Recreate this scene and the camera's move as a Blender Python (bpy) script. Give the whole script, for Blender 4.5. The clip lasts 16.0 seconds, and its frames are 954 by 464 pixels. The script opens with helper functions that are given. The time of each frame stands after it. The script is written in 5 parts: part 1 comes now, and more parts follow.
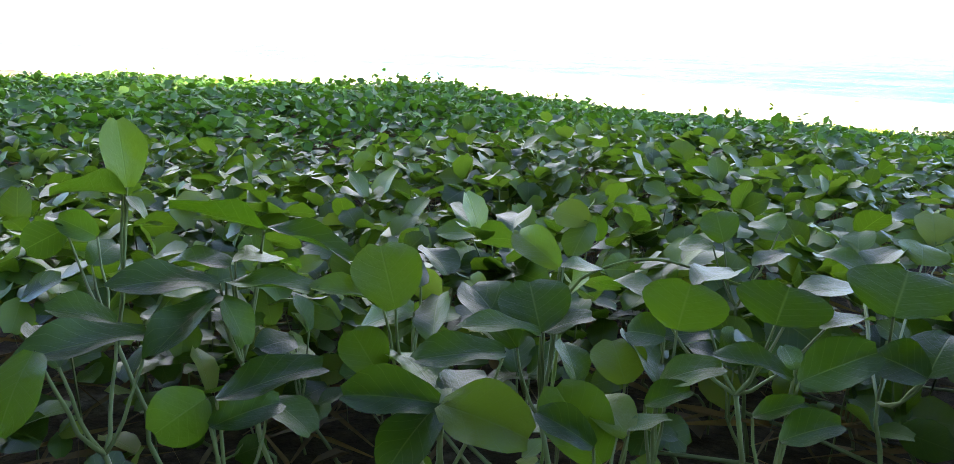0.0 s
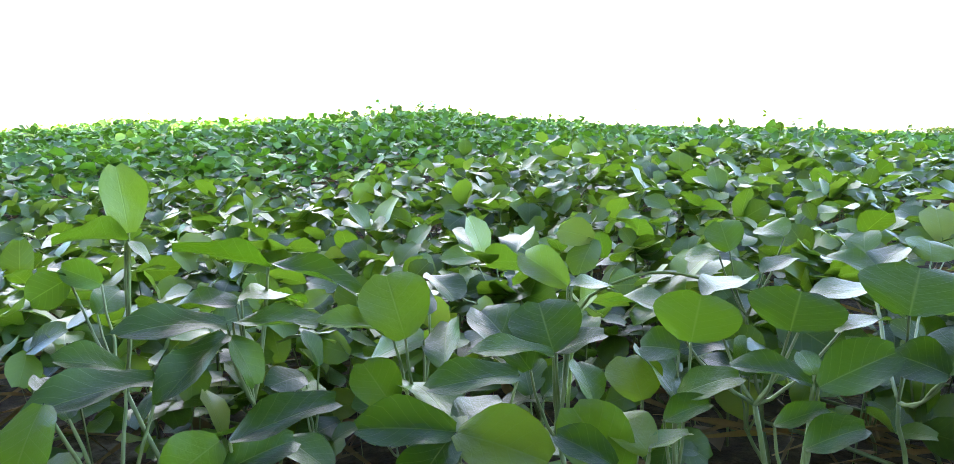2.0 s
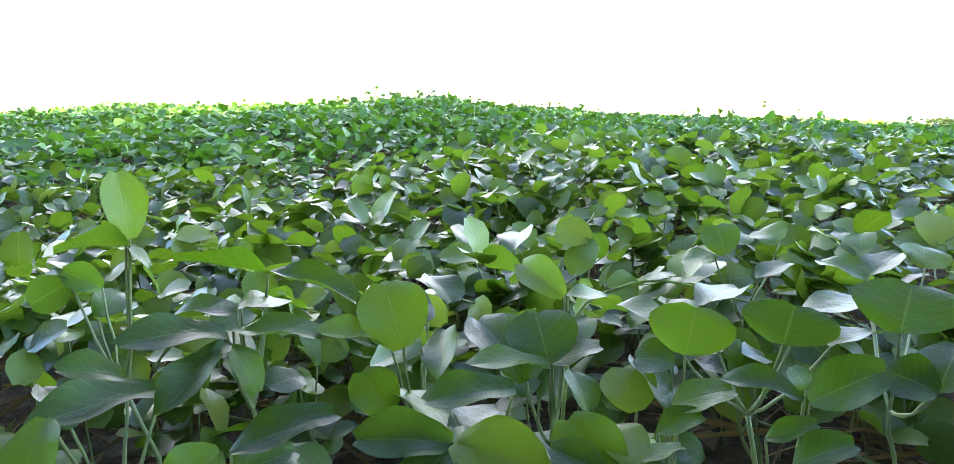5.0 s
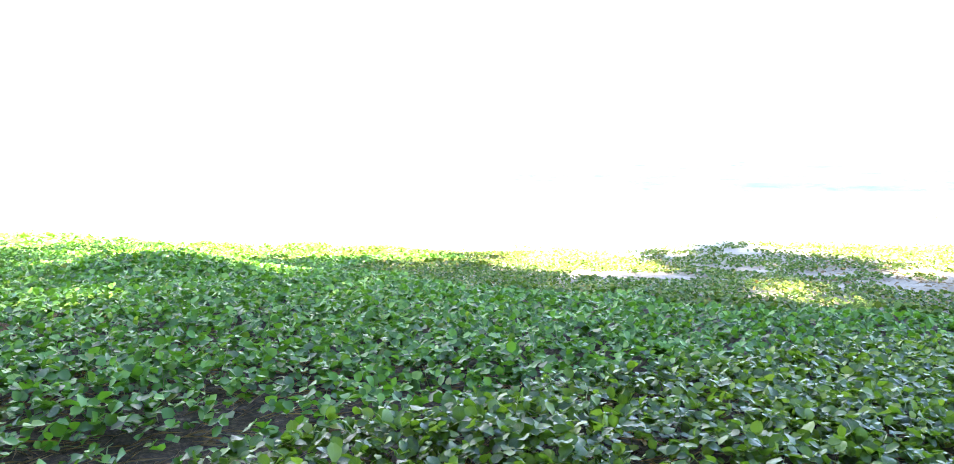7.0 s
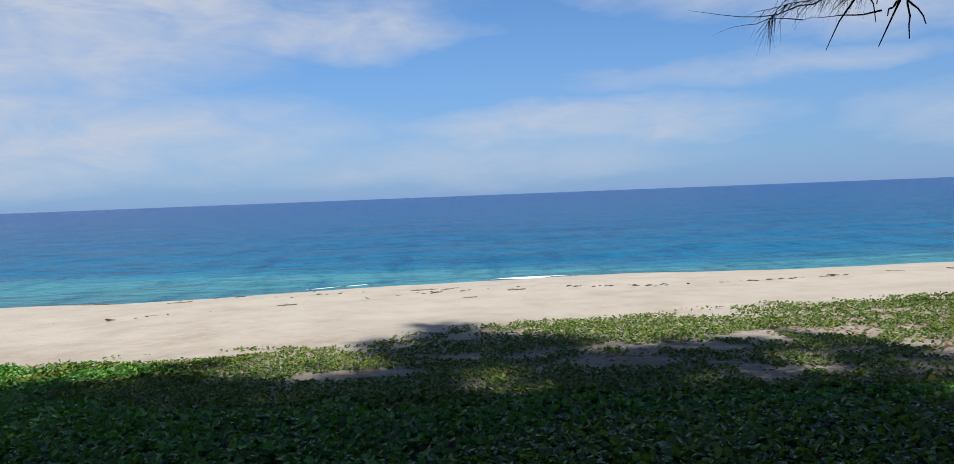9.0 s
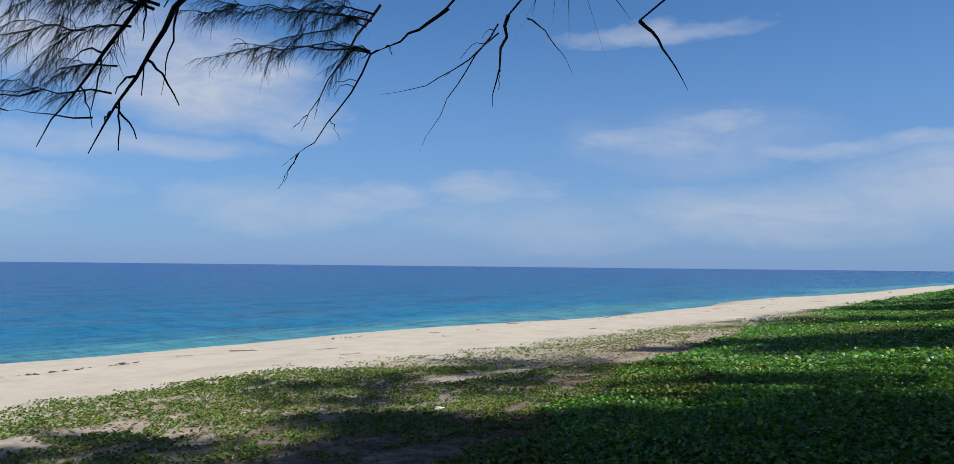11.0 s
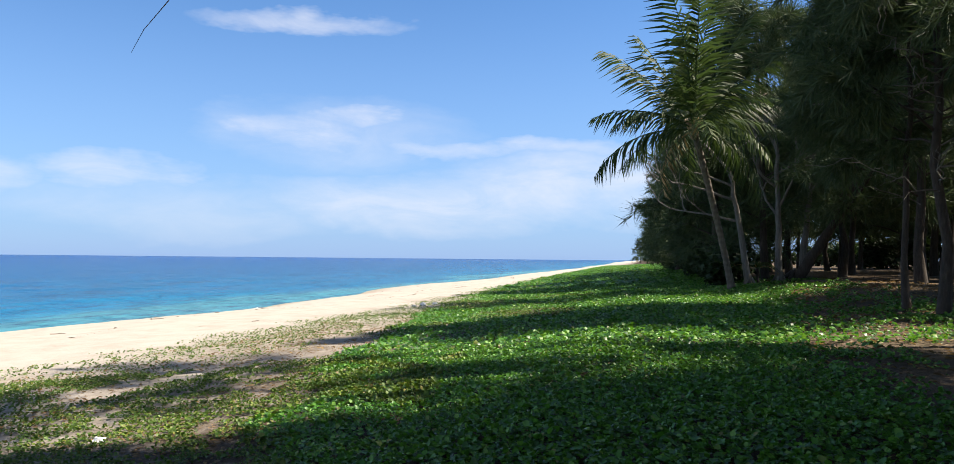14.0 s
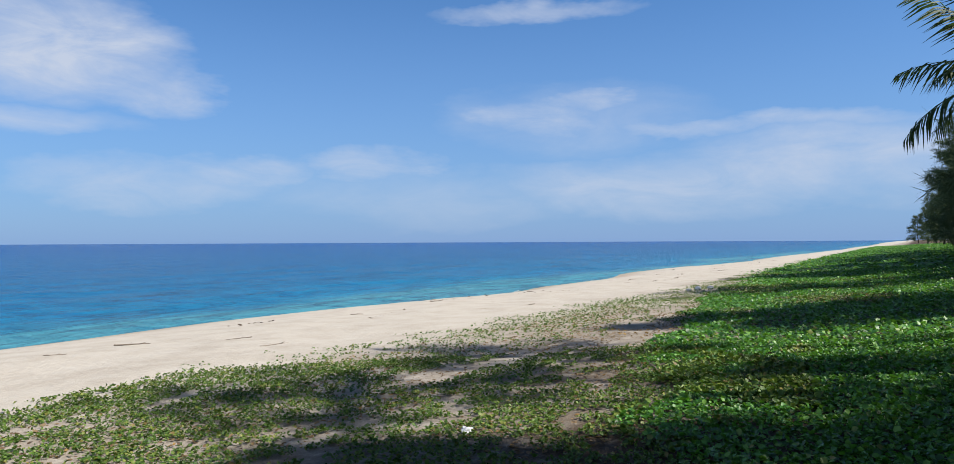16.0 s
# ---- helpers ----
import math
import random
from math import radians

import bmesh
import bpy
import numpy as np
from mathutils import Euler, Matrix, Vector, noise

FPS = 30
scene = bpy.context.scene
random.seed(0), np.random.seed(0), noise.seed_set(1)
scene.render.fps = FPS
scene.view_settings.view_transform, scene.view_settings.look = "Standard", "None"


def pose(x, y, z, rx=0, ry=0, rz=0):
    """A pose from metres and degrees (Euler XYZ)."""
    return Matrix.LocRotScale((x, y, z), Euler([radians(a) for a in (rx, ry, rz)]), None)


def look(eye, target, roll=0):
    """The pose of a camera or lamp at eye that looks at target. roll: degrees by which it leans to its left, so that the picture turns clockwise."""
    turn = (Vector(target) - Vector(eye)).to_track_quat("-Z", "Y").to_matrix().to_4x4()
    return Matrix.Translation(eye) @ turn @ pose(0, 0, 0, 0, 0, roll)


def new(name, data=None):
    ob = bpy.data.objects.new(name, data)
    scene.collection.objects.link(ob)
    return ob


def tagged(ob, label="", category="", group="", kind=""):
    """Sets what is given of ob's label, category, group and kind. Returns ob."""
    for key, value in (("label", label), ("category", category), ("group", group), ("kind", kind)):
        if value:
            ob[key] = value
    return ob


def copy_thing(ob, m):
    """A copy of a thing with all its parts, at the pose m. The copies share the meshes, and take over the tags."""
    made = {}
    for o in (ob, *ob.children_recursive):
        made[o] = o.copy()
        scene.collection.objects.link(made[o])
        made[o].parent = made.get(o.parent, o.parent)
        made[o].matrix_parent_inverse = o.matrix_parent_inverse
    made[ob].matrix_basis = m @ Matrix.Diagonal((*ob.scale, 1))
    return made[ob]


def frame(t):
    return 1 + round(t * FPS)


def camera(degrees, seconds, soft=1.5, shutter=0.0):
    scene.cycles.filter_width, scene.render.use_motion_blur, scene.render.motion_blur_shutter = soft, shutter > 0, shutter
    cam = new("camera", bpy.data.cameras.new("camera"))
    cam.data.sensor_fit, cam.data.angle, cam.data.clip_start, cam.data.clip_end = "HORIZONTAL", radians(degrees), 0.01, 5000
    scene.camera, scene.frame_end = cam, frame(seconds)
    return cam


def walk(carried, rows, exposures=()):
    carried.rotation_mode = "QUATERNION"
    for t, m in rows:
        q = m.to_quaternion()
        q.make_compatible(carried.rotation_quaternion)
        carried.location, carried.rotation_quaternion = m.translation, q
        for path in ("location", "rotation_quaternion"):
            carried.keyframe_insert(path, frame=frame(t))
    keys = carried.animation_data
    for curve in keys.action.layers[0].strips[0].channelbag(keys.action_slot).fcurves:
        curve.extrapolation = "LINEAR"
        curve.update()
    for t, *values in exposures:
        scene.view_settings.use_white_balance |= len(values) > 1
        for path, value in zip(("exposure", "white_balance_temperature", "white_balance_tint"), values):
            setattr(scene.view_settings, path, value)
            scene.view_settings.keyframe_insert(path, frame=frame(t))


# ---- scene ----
# ---- camera ----
cam = camera(64.95, 16.0, soft=0.4)
ROWS = [
    # seconds, x, y, z, turn about x, y, z
    (0.0, 0.040, 0.030, 0.619, 75.03, -1.27, 35.63),
    (0.5, 0.039, 0.030, 0.618, 74.60, -0.62, 36.01),
    (1.0, 0.038, 0.030, 0.618, 74.74, -0.36, 35.84),
    (1.5, 0.036, 0.029, 0.617, 76.66, -1.24, 35.58),
    (2.0, 0.037, 0.031, 0.618, 76.90, 2.22, 34.88),
    (2.5, 0.037, 0.031, 0.617, 76.98, 1.29, 35.60),
    (3.0, 0.037, 0.031, 0.619, 76.65, 1.88, 35.04),
    (3.2, 0.039, 0.029, 0.619, 77.07, 2.34, 34.63),
    (5.3, 0.037, 0.032, 0.641, 75.50, 1.15, 34.98),
    (5.5, 0.032, 0.034, 0.654, 74.74, -1.62, 34.03),
    (6.0, 0.024, 0.031, 0.743, 72.24, -3.20, 32.94),
    (6.5, 0.019, 0.028, 0.982, 73.72, -4.48, 26.66),
    (7.0, 0.051, 0.077, 1.300, 81.80, 0.59, 16.68),
    (7.5, 0.162, 0.123, 1.427, 85.38, -0.06, 12.08),
    (8.0, 0.273, 0.162, 1.487, 86.65, 2.50, 8.19),
    (8.2, 0.315, 0.186, 1.490, 86.75, 2.99, 6.96),
    (10.3, 0.846, 0.021, 1.636, 91.15, -0.37, -29.37),
    (10.5, 0.894, 0.020, 1.642, 91.73, -0.34, -35.09),
    (11.0, 1.008, 0.088, 1.655, 92.60, -0.59, -50.64),
    (11.5, 1.076, 0.226, 1.655, 90.63, 0.62, -61.16),
    (12.0, 1.204, 0.370, 1.640, 90.32, -1.04, -66.60),
    (12.5, 1.368, 0.582, 1.633, 91.55, -0.15, -67.29),
    (13.0, 1.575, 0.822, 1.609, 89.63, 0.09, -72.80),
    (13.5, 1.714, 1.176, 1.616, 89.62, 1.05, -78.44),
    (14.0, 1.931, 1.494, 1.582, 92.03, -0.54, -77.55),
    (14.5, 2.087, 1.826, 1.551, 89.76, -1.11, -77.79),
    (15.0, 2.186, 2.191, 1.559, 89.48, 1.16, -79.17),
    (15.5, 2.310, 2.569, 1.555, 91.10, 0.68, -70.18),
    (16.0, 2.385, 2.965, 1.514, 90.76, 0.28, -59.63),
]
walk(cam, [(t, pose(*row)) for t, *row in ROWS],
     exposures=[(0.0, 3.85, 8300, 15), (0.6, 4.65, 8300, 15), (1.5, 4.82, 8200, 15), (5.5, 4.8, 8200, 15), (6.6, 5.25, 8400, 14), (7.0, 4.6, 8000, 14), (7.2, 3.6, 8000, 14), (7.5, 2.42, 7400, 18), (7.8, 1.35, 6700, 13), (8.2, 0.82, 6500, 10),
                (10.3, 0.48, 6450, 10), (12.5, 0.53, 6350, 10), (13.0, 0.8, 6700, 11), (13.6, 1.18, 7000, 12), (15.2, 1.2, 6900, 12), (16.0, 0.68, 6400, 10)])

# ---- light ----
SUN_ELEVATION, SUN_TURN = radians(50), radians(168)   # clockwise from +y (seaward)
sun_way = Vector((math.sin(SUN_TURN) * math.cos(SUN_ELEVATION), math.cos(SUN_TURN) * math.cos(SUN_ELEVATION), math.sin(SUN_ELEVATION)))
sun_data = bpy.data.lights.new("sun", "SUN")
sun_data.energy, sun_data.angle, sun_data.color = 5.0, radians(0.53), (1.0, 0.94, 0.85)
sun = new("sun", sun_data)
sun.matrix_world = look(sun_way * 60, (0, 0, 0))

SKY = 0.06
# Clouds: turn from +y (left positive), height, half width, half height (degrees), strength
CLOUDS = [
    (-30, 13.2, 10, 3.9, 1.0), (-19, 15.5, 10, 4.0, 0.8), (-25, 15.5, 9, 3.2, 0.6), (-36.5, 11, 5, 2.0, 0.6), (-65, 9.8, 6, 2.0, 0.62), (-67, 9.4, 11, 3.2, 0.3), (-69, 10.8, 4, 1.0, 0.6), (-80, 8.0, 13, 0.9, 0.5),
    (-42, 5.6, 7, 1.6, 0.6), (-36, 4.4, 9, 1.8, 0.45), (-52, 5.9, 5, 1.3, 0.55), (-76, 4.2, 19, 2.8, 0.62), (-86, 5.4, 15, 3.0, 0.6), (-56, 3.5, 16, 2.4, 0.3), (-64, 17.5, 9, 0.9, 0.55),
    (34, 11.5, 24, 6.0, 0.95), (24, 14.5, 18, 5.0, 0.95), (8, 12.5, 13, 2.6, 0.85), (-9, 5.0, 17, 2.2, 0.8), (28, 5, 26, 4.5, 0.85), (0, 2.6, 22, 2.0, 0.5),
    (52, 11, 30, 13.0, 1.0), (20, 21, 34, 9.0, 1.0), (60, 24, 40, 10.0, 0.9), (-22, 8.2, 14, 1.6, 0.5),
]


def sky():
    world = bpy.data.worlds.new("sky")
    scene.world = world
    world.use_nodes = True
    nt = world.node_tree
    nt.nodes.clear()

    def node(kind, **kw):
        n = nt.nodes.new(kind)
        for k, v in kw.items():
            n.inputs[k].default_value = v
        return n

    def sums(op, a, b=None, c=None):
        n = nt.nodes.new("ShaderNodeMath")
        n.operation = op
        for i, v in enumerate((a, b, c)):
            if v is None:
                continue
            if isinstance(v, (int, float)):
                n.inputs[i].default_value = v
            else:
                nt.links.new(v, n.inputs[i])
        return n.outputs[0]

    out, bg = nt.nodes.new("ShaderNodeOutputWorld"), nt.nodes.new("ShaderNodeBackground")
    tex = nt.nodes.new("ShaderNodeTexSky")
    tex.sky_type, tex.sun_disc = "NISHITA", False
    tex.sun_elevation, tex.sun_rotation = SUN_ELEVATION, SUN_TURN
    tex.altitude, tex.air_density, tex.dust_density, tex.ozone_density = 0, 1.0, 0.3, 1.5
    coord = nt.nodes.new("ShaderNodeTexCoord")
    split = nt.nodes.new("ShaderNodeSeparateXYZ")
    nt.links.new(coord.outputs["Generated"], split.inputs[0])
    x, y, z = split.outputs
    turn = sums("MULTIPLY", sums("ARCTAN2", sums("MULTIPLY", x, -1.0), y), 180 / math.pi)
    high = sums("MULTIPLY", sums("ARCSINE", z), 180 / math.pi)
    flat = nt.nodes.new("ShaderNodeCombineXYZ")
    nt.links.new(sums("MULTIPLY", turn, 0.05), flat.inputs[0])
    nt.links.new(sums("MULTIPLY", high, 0.14), flat.inputs[1])
    warp = node("ShaderNodeTexNoise", Scale=1.6, Detail=5.0, Roughness=0.6)
    nt.links.new(flat.outputs[0], warp.inputs["Vector"])
    wsplit = nt.nodes.new("ShaderNodeSeparateColor")
    nt.links.new(warp.outputs["Color"], wsplit.inputs[0])
    turn_w = sums("MULTIPLY_ADD", sums("SUBTRACT", wsplit.outputs[0], 0.5), 16.0, turn)
    high_w = sums("MULTIPLY_ADD", sums("SUBTRACT", wsplit.outputs[1], 0.5), 5.0, high)
    wisp = node("ShaderNodeTexNoise", Scale=3.0, Detail=7.0, Roughness=0.62, Distortion=0.6)
    nt.links.new(flat.outputs[0], wisp.inputs["Vector"])
    total = None
    for a, e, w, h, s in CLOUDS:
        du = sums("DIVIDE", sums("SUBTRACT", turn_w, float(a)), float(w))
        dv = sums("DIVIDE", sums("SUBTRACT", high_w, float(e)), float(h))
        r2 = sums("ADD", sums("MULTIPLY", du, du), sums("MULTIPLY", dv, dv))
        blob = sums("MULTIPLY", sums("POWER", sums("MAXIMUM", sums("SUBTRACT", 1.0, r2), 0.0), 1.1), s * 1.05)
        total = blob if total is None else sums("MAXIMUM", total, blob)
    cover = sums("MULTIPLY", total, sums("MULTIPLY_ADD", wisp.outputs["Fac"], 1.9, -0.15))
    # thin haze that thickens towards the horizon
    haze = sums("MULTIPLY", sums("POWER", sums("MAXIMUM", sums("SUBTRACT", 1.0, sums("DIVIDE", high, 20.0)), 0.0), 1.3), 0.8)
    cover = sums("MINIMUM", cover, 0.9)
    mix = nt.nodes.new("ShaderNodeMix")
    mix.data_type = "RGBA"
    nt.links.new(cover, mix.inputs[0])
    tint = nt.nodes.new("ShaderNodeMix")
    tint.data_type, tint.blend_type = "RGBA", "MULTIPLY"
    # the deep blue lies low over the sea; faded overhead, unseen, to neutralise shade
    nt.links.new(sums("SUBTRACT", 1.0, sums("MINIMUM", sums("MAXIMUM", sums("DIVIDE", sums("SUBTRACT", high, 20.0), 20.0), 0.0), 0.75)), tint.inputs[0])
    nt.links.new(tex.outputs[0], tint.inputs[6])
    tint.inputs[7].default_value = (0.6, 0.97, 1.36, 1)
    air = nt.nodes.new("ShaderNodeMix")
    air.data_type = "RGBA"
    nt.links.new(haze, air.inputs[0])
    nt.links.new(tint.outputs[2], air.inputs[6])
    air.inputs[7].default_value = (2.4, 3.85, 7.2, 1)
    nt.links.new(air.outputs[2], mix.inputs[6])
    mix.inputs[7].default_value = (6.2, 6.8, 8.0, 1)
    nt.links.new(mix.outputs[2], bg.inputs["Color"])
    bg.inputs["Strength"].default_value = SKY
    nt.links.new(bg.outputs[0], out.inputs[0])


sky()

# ---- materials ----
class Nodes:
    """A node material under construction."""

    def __init__(self, name):
        self.mat = bpy.data.materials.new(name)
        self.mat.use_nodes = True
        self.tree = self.mat.node_tree
        self.bsdf = self.tree.nodes["Principled BSDF"]
        self.out = self.tree.nodes["Material Output"]

    def node(self, kind, links=(), **values):
        n = self.tree.nodes.new(kind)
        for k, v in values.items():
            n.inputs[k].default_value = v
        for k, v in dict(links).items():
            self.tree.links.new(v, n.inputs[k])
        return n

    def link(self, a, b):
        self.tree.links.new(a, b)

    def math(self, op, a, b=None, clamp=False):
        n = self.tree.nodes.new("ShaderNodeMath")
        n.operation, n.use_clamp = op, clamp
        for i, v in enumerate((a, b)):
            if v is None:
                continue
            if isinstance(v, (int, float)):
                n.inputs[i].default_value = v
            else:
                self.link(v, n.inputs[i])
        return n.outputs[0]

    def mix(self, fac, a, b, blend="MIX"):
        n = self.tree.nodes.new("ShaderNodeMix")
        n.data_type, n.blend_type = "RGBA", blend
        for socket, v in ((n.inputs[0], fac), (n.inputs[6], a), (n.inputs[7], b)):
            if isinstance(v, (int, float)):
                socket.default_value = v
            elif isinstance(v, tuple):
                socket.default_value = (*v, 1)
            else:
                self.link(v, socket)
        return n.outputs[2]

    def ramp(self, fac, *stops):
        n = self.tree.nodes.new("ShaderNodeValToRGB")
        while len(n.color_ramp.elements) < len(stops):
            n.color_ramp.elements.new(0.5)
        for el, (p, c) in zip(n.color_ramp.elements, stops):
            el.position = p
            el.color = (*c, 1) if isinstance(c, tuple) else (c, c, c, 1)
        self.link(fac, n.inputs[0])
        return n.outputs[0]

    def noise(self, scale, detail=4.0, rough=0.55, vector=None, distortion=0.0, out="Fac"):
        n = self.node("ShaderNodeTexNoise", Scale=scale, Detail=detail, Roughness=rough, Distortion=distortion)
        self.link(vector if vector is not None else self.place(), n.inputs["Vector"])
        return n.outputs[out]

    def place(self):
        if not hasattr(self, "_place"):
            self._place = self.node("ShaderNodeNewGeometry").outputs["Position"]
        return self._place

    def local(self):
        if not hasattr(self, "_local"):
            self._local = self.node("ShaderNodeTexCoord").outputs["Object"]
        return self._local

    def bump(self, height, strength=0.5, distance=0.01, normal=None):
        n = self.node("ShaderNodeBump", Strength=strength, Distance=distance)
        self.link(height, n.inputs["Height"])
        if normal is not None:
            self.link(normal, n.inputs["Normal"])
        return n.outputs[0]

    def finish(self, color, rough=0.6, normal=None, specular=None):
        for key, v in (("Base Color", color), ("Roughness", rough), ("Specular IOR Level", specular)):
            if v is None:
                continue
            if isinstance(v, tuple):
                self.bsdf.inputs[key].default_value = (*v, 1)
            elif isinstance(v, (int, float)):
                self.bsdf.inputs[key].default_value = v
            else:
                self.link(v, self.bsdf.inputs[key])
        if normal is not None:
            self.link(normal, self.bsdf.inputs["Normal"])
        return self.mat


def leaf_material(name, stops, glow, veins=False, rough=0.36, through_share=0.4, own=False, gloss=0.85, coat=0.0, lit=0.75):
    """Leaf skin: colour varied leaf by leaf, light passing through the blade."""
    m = Nodes(name)
    if own:
        pick = m.node("ShaderNodeObjectInfo").outputs["Random"]
    else:
        pick = m.node("ShaderNodeNewGeometry").outputs["Random Per Island"]
    col = m.ramp(pick, *stops)
    blot = m.noise(9.0, 3.0)
    broad = m.math("MULTIPLY", m.math("SUBTRACT", m.noise(0.8, 4.0, 0.6), 0.4), 3.0, clamp=True)
    col = m.mix(m.math("MULTIPLY", broad, 0.4), col, m.mix(1.0, col, (1.25, 0.92, 0.75), "MULTIPLY"))
    col = m.mix(m.math("MULTIPLY", blot, 0.5), col, m.mix(1.0, col, (0.62, 0.7, 0.55), "MULTIPLY"))
    normal = None
    if veins:
        uv = m.node("ShaderNodeUVMap").outputs[0]
        s = m.node("ShaderNodeSeparateXYZ", {"Vector": uv}).outputs
        across = m.math("ABSOLUTE", m.math("SUBTRACT", s[0], 0.5))
        rib = m.math("SUBTRACT", 1.0, m.math("DIVIDE", across, 0.022), clamp=True)
        side = m.math("FRACT", m.math("SUBTRACT", m.math("MULTIPLY", s[1], 6.5), m.math("MULTIPLY", across, 4.0)))
        side = m.math("ABSOLUTE", m.math("SUBTRACT", side, 0.5))
        side = m.math("SUBTRACT", 1.0, m.math("DIVIDE", side, 0.05), clamp=True)
        vein = m.math("MAXIMUM", rib, m.math("MULTIPLY", side, 0.55))
        col = m.mix(m.math("MULTIPLY", vein, 0.4), col, (0.2, 0.3, 0.08))
        fine = m.noise(160.0, 3.0, 0.6, vector=uv if own else m.place())
        pucker = m.noise(9.0 if own else 60.0, 3.0, 0.6, vector=uv if own else m.place())
        normal = m.bump(m.math("ADD", m.math("MULTIPLY", vein, -0.5), m.math("ADD", m.math("MULTIPLY", fine, 0.03), m.math("MULTIPLY", pucker, 0.6))), 0.22, 0.005)
    m.finish(col, rough, normal, gloss)
    m.bsdf.inputs["Coat Weight"].default_value = coat
    m.bsdf.inputs["Coat Roughness"].default_value = 0.36
    if normal is not None:
        m.link(normal, m.bsdf.inputs["Coat Normal"])
    trans = m.node("ShaderNodeBsdfTranslucent")
    m.link(m.mix(lit, col, glow), trans.inputs["Color"])
    both = m.node("ShaderNodeMixShader", Fac=through_share)
    m.link(m.bsdf.outputs[0], both.inputs[1])
    m.link(trans.outputs[0], both.inputs[2])
    m.link(both.outputs[0], m.out.inputs[0])
    return m.mat


GREENS = ((0.0, (0.012, 0.034, 0.01)), (0.3, (0.024, 0.064, 0.012)), (0.6, (0.05, 0.115, 0.014)), (0.85, (0.1, 0.19, 0.018)), (1.0, (0.19, 0.26, 0.035)))
# The palest green stop puts sunlit leaf highlights into the colour.
FIELD = ((0.0, (0.014, 0.052, 0.01)), (0.4, (0.038, 0.14, 0.017)), (0.7, (0.072, 0.235, 0.03)), (0.95, (0.19, 0.38, 0.075)), (1.0, (0.22, 0.2, 0.06)))
# GREENS made lighter and yellower; dappled sun on near creepers, put into colour
GREENS_LIFTED = ((0.0, (0.016, 0.044, 0.014)), (0.3, (0.036, 0.09, 0.02)), (0.6, (0.074, 0.155, 0.028)), (0.85, (0.15, 0.24, 0.036)), (1.0, (0.28, 0.33, 0.075)))
leaf_near = leaf_material("bean_leaf_near", GREENS_LIFTED, (0.25, 0.46, 0.015), veins=True, coat=0.1, gloss=0.35, rough=0.3, through_share=0.38, lit=0.55)
leaf_own = leaf_material("bean_leaf_single", GREENS, (0.18, 0.42, 0.008), veins=True, own=True, coat=0.14, gloss=0.35, rough=0.3, through_share=0.42, lit=0.5)
leaf_far = leaf_material("bean_leaf_far", FIELD, (0.16, 0.42, 0.02), rough=0.46, gloss=0.4, through_share=0.26, coat=0.06)
leaf_thin = leaf_material("bean_leaf_sunburnt", ((0.0, (0.03, 0.068, 0.014)), (0.4, (0.065, 0.135, 0.02)), (0.75, (0.13, 0.21, 0.034)), (0.92, (0.2, 0.22, 0.05)), (1.0, (0.2, 0.12, 0.05))), (0.14, 0.26, 0.02), rough=0.5, gloss=0.3, through_share=0.22)
leaf_dry = leaf_material("dry_leaf", ((0.0, (0.1, 0.06, 0.032)), (0.5, (0.19, 0.12, 0.06)), (0.88, (0.26, 0.18, 0.09)), (1.0, (0.42, 0.25, 0.05))), (0.3, 0.19, 0.06), rough=0.7)
needle_mat = leaf_material("casuarina_needles", ((0.0, (0.04, 0.07, 0.034)), (0.6, (0.07, 0.11, 0.05)), (1.0, (0.11, 0.15, 0.07))), (0.09, 0.13, 0.04), rough=0.65, through_share=0.18, gloss=0.25)
frond_mat = leaf_material("palm_frond", ((0.0, (0.018, 0.04, 0.012)), (0.6, (0.034, 0.062, 0.018)), (1.0, (0.075, 0.1, 0.03))), (0.1, 0.17, 0.035), rough=0.55, through_share=0.18, gloss=0.2)
frond_dry = leaf_material("dry_palm_frond", ((0.0, (0.22, 0.14, 0.06)), (1.0, (0.42, 0.3, 0.13))), (0.4, 0.26, 0.08), rough=0.6, through_share=0.15)
twig_needle = leaf_material("dark_needles", ((0.0, (0.012, 0.02, 0.01)), (1.0, (0.03, 0.04, 0.02))), (0.03, 0.045, 0.015), rough=0.7, through_share=0.08, gloss=0.1)


def plain(name, low, high, scale=20.0, rough=0.7, bump=0.3):
    m = Nodes(name)
    n = m.noise(scale, 5.0, vector=m.local())
    return m.finish(m.ramp(n, (0.3, low), (0.7, high)), rough, m.bump(n, bump, 0.01))


def stem_material():
    m = Nodes("bean_stem")
    col = m.ramp(m.noise(14.0), (0.2, (0.1, 0.14, 0.045)), (0.55, (0.19, 0.25, 0.09)), (0.9, (0.12, 0.08, 0.05)))
    return m.finish(col, 0.55)


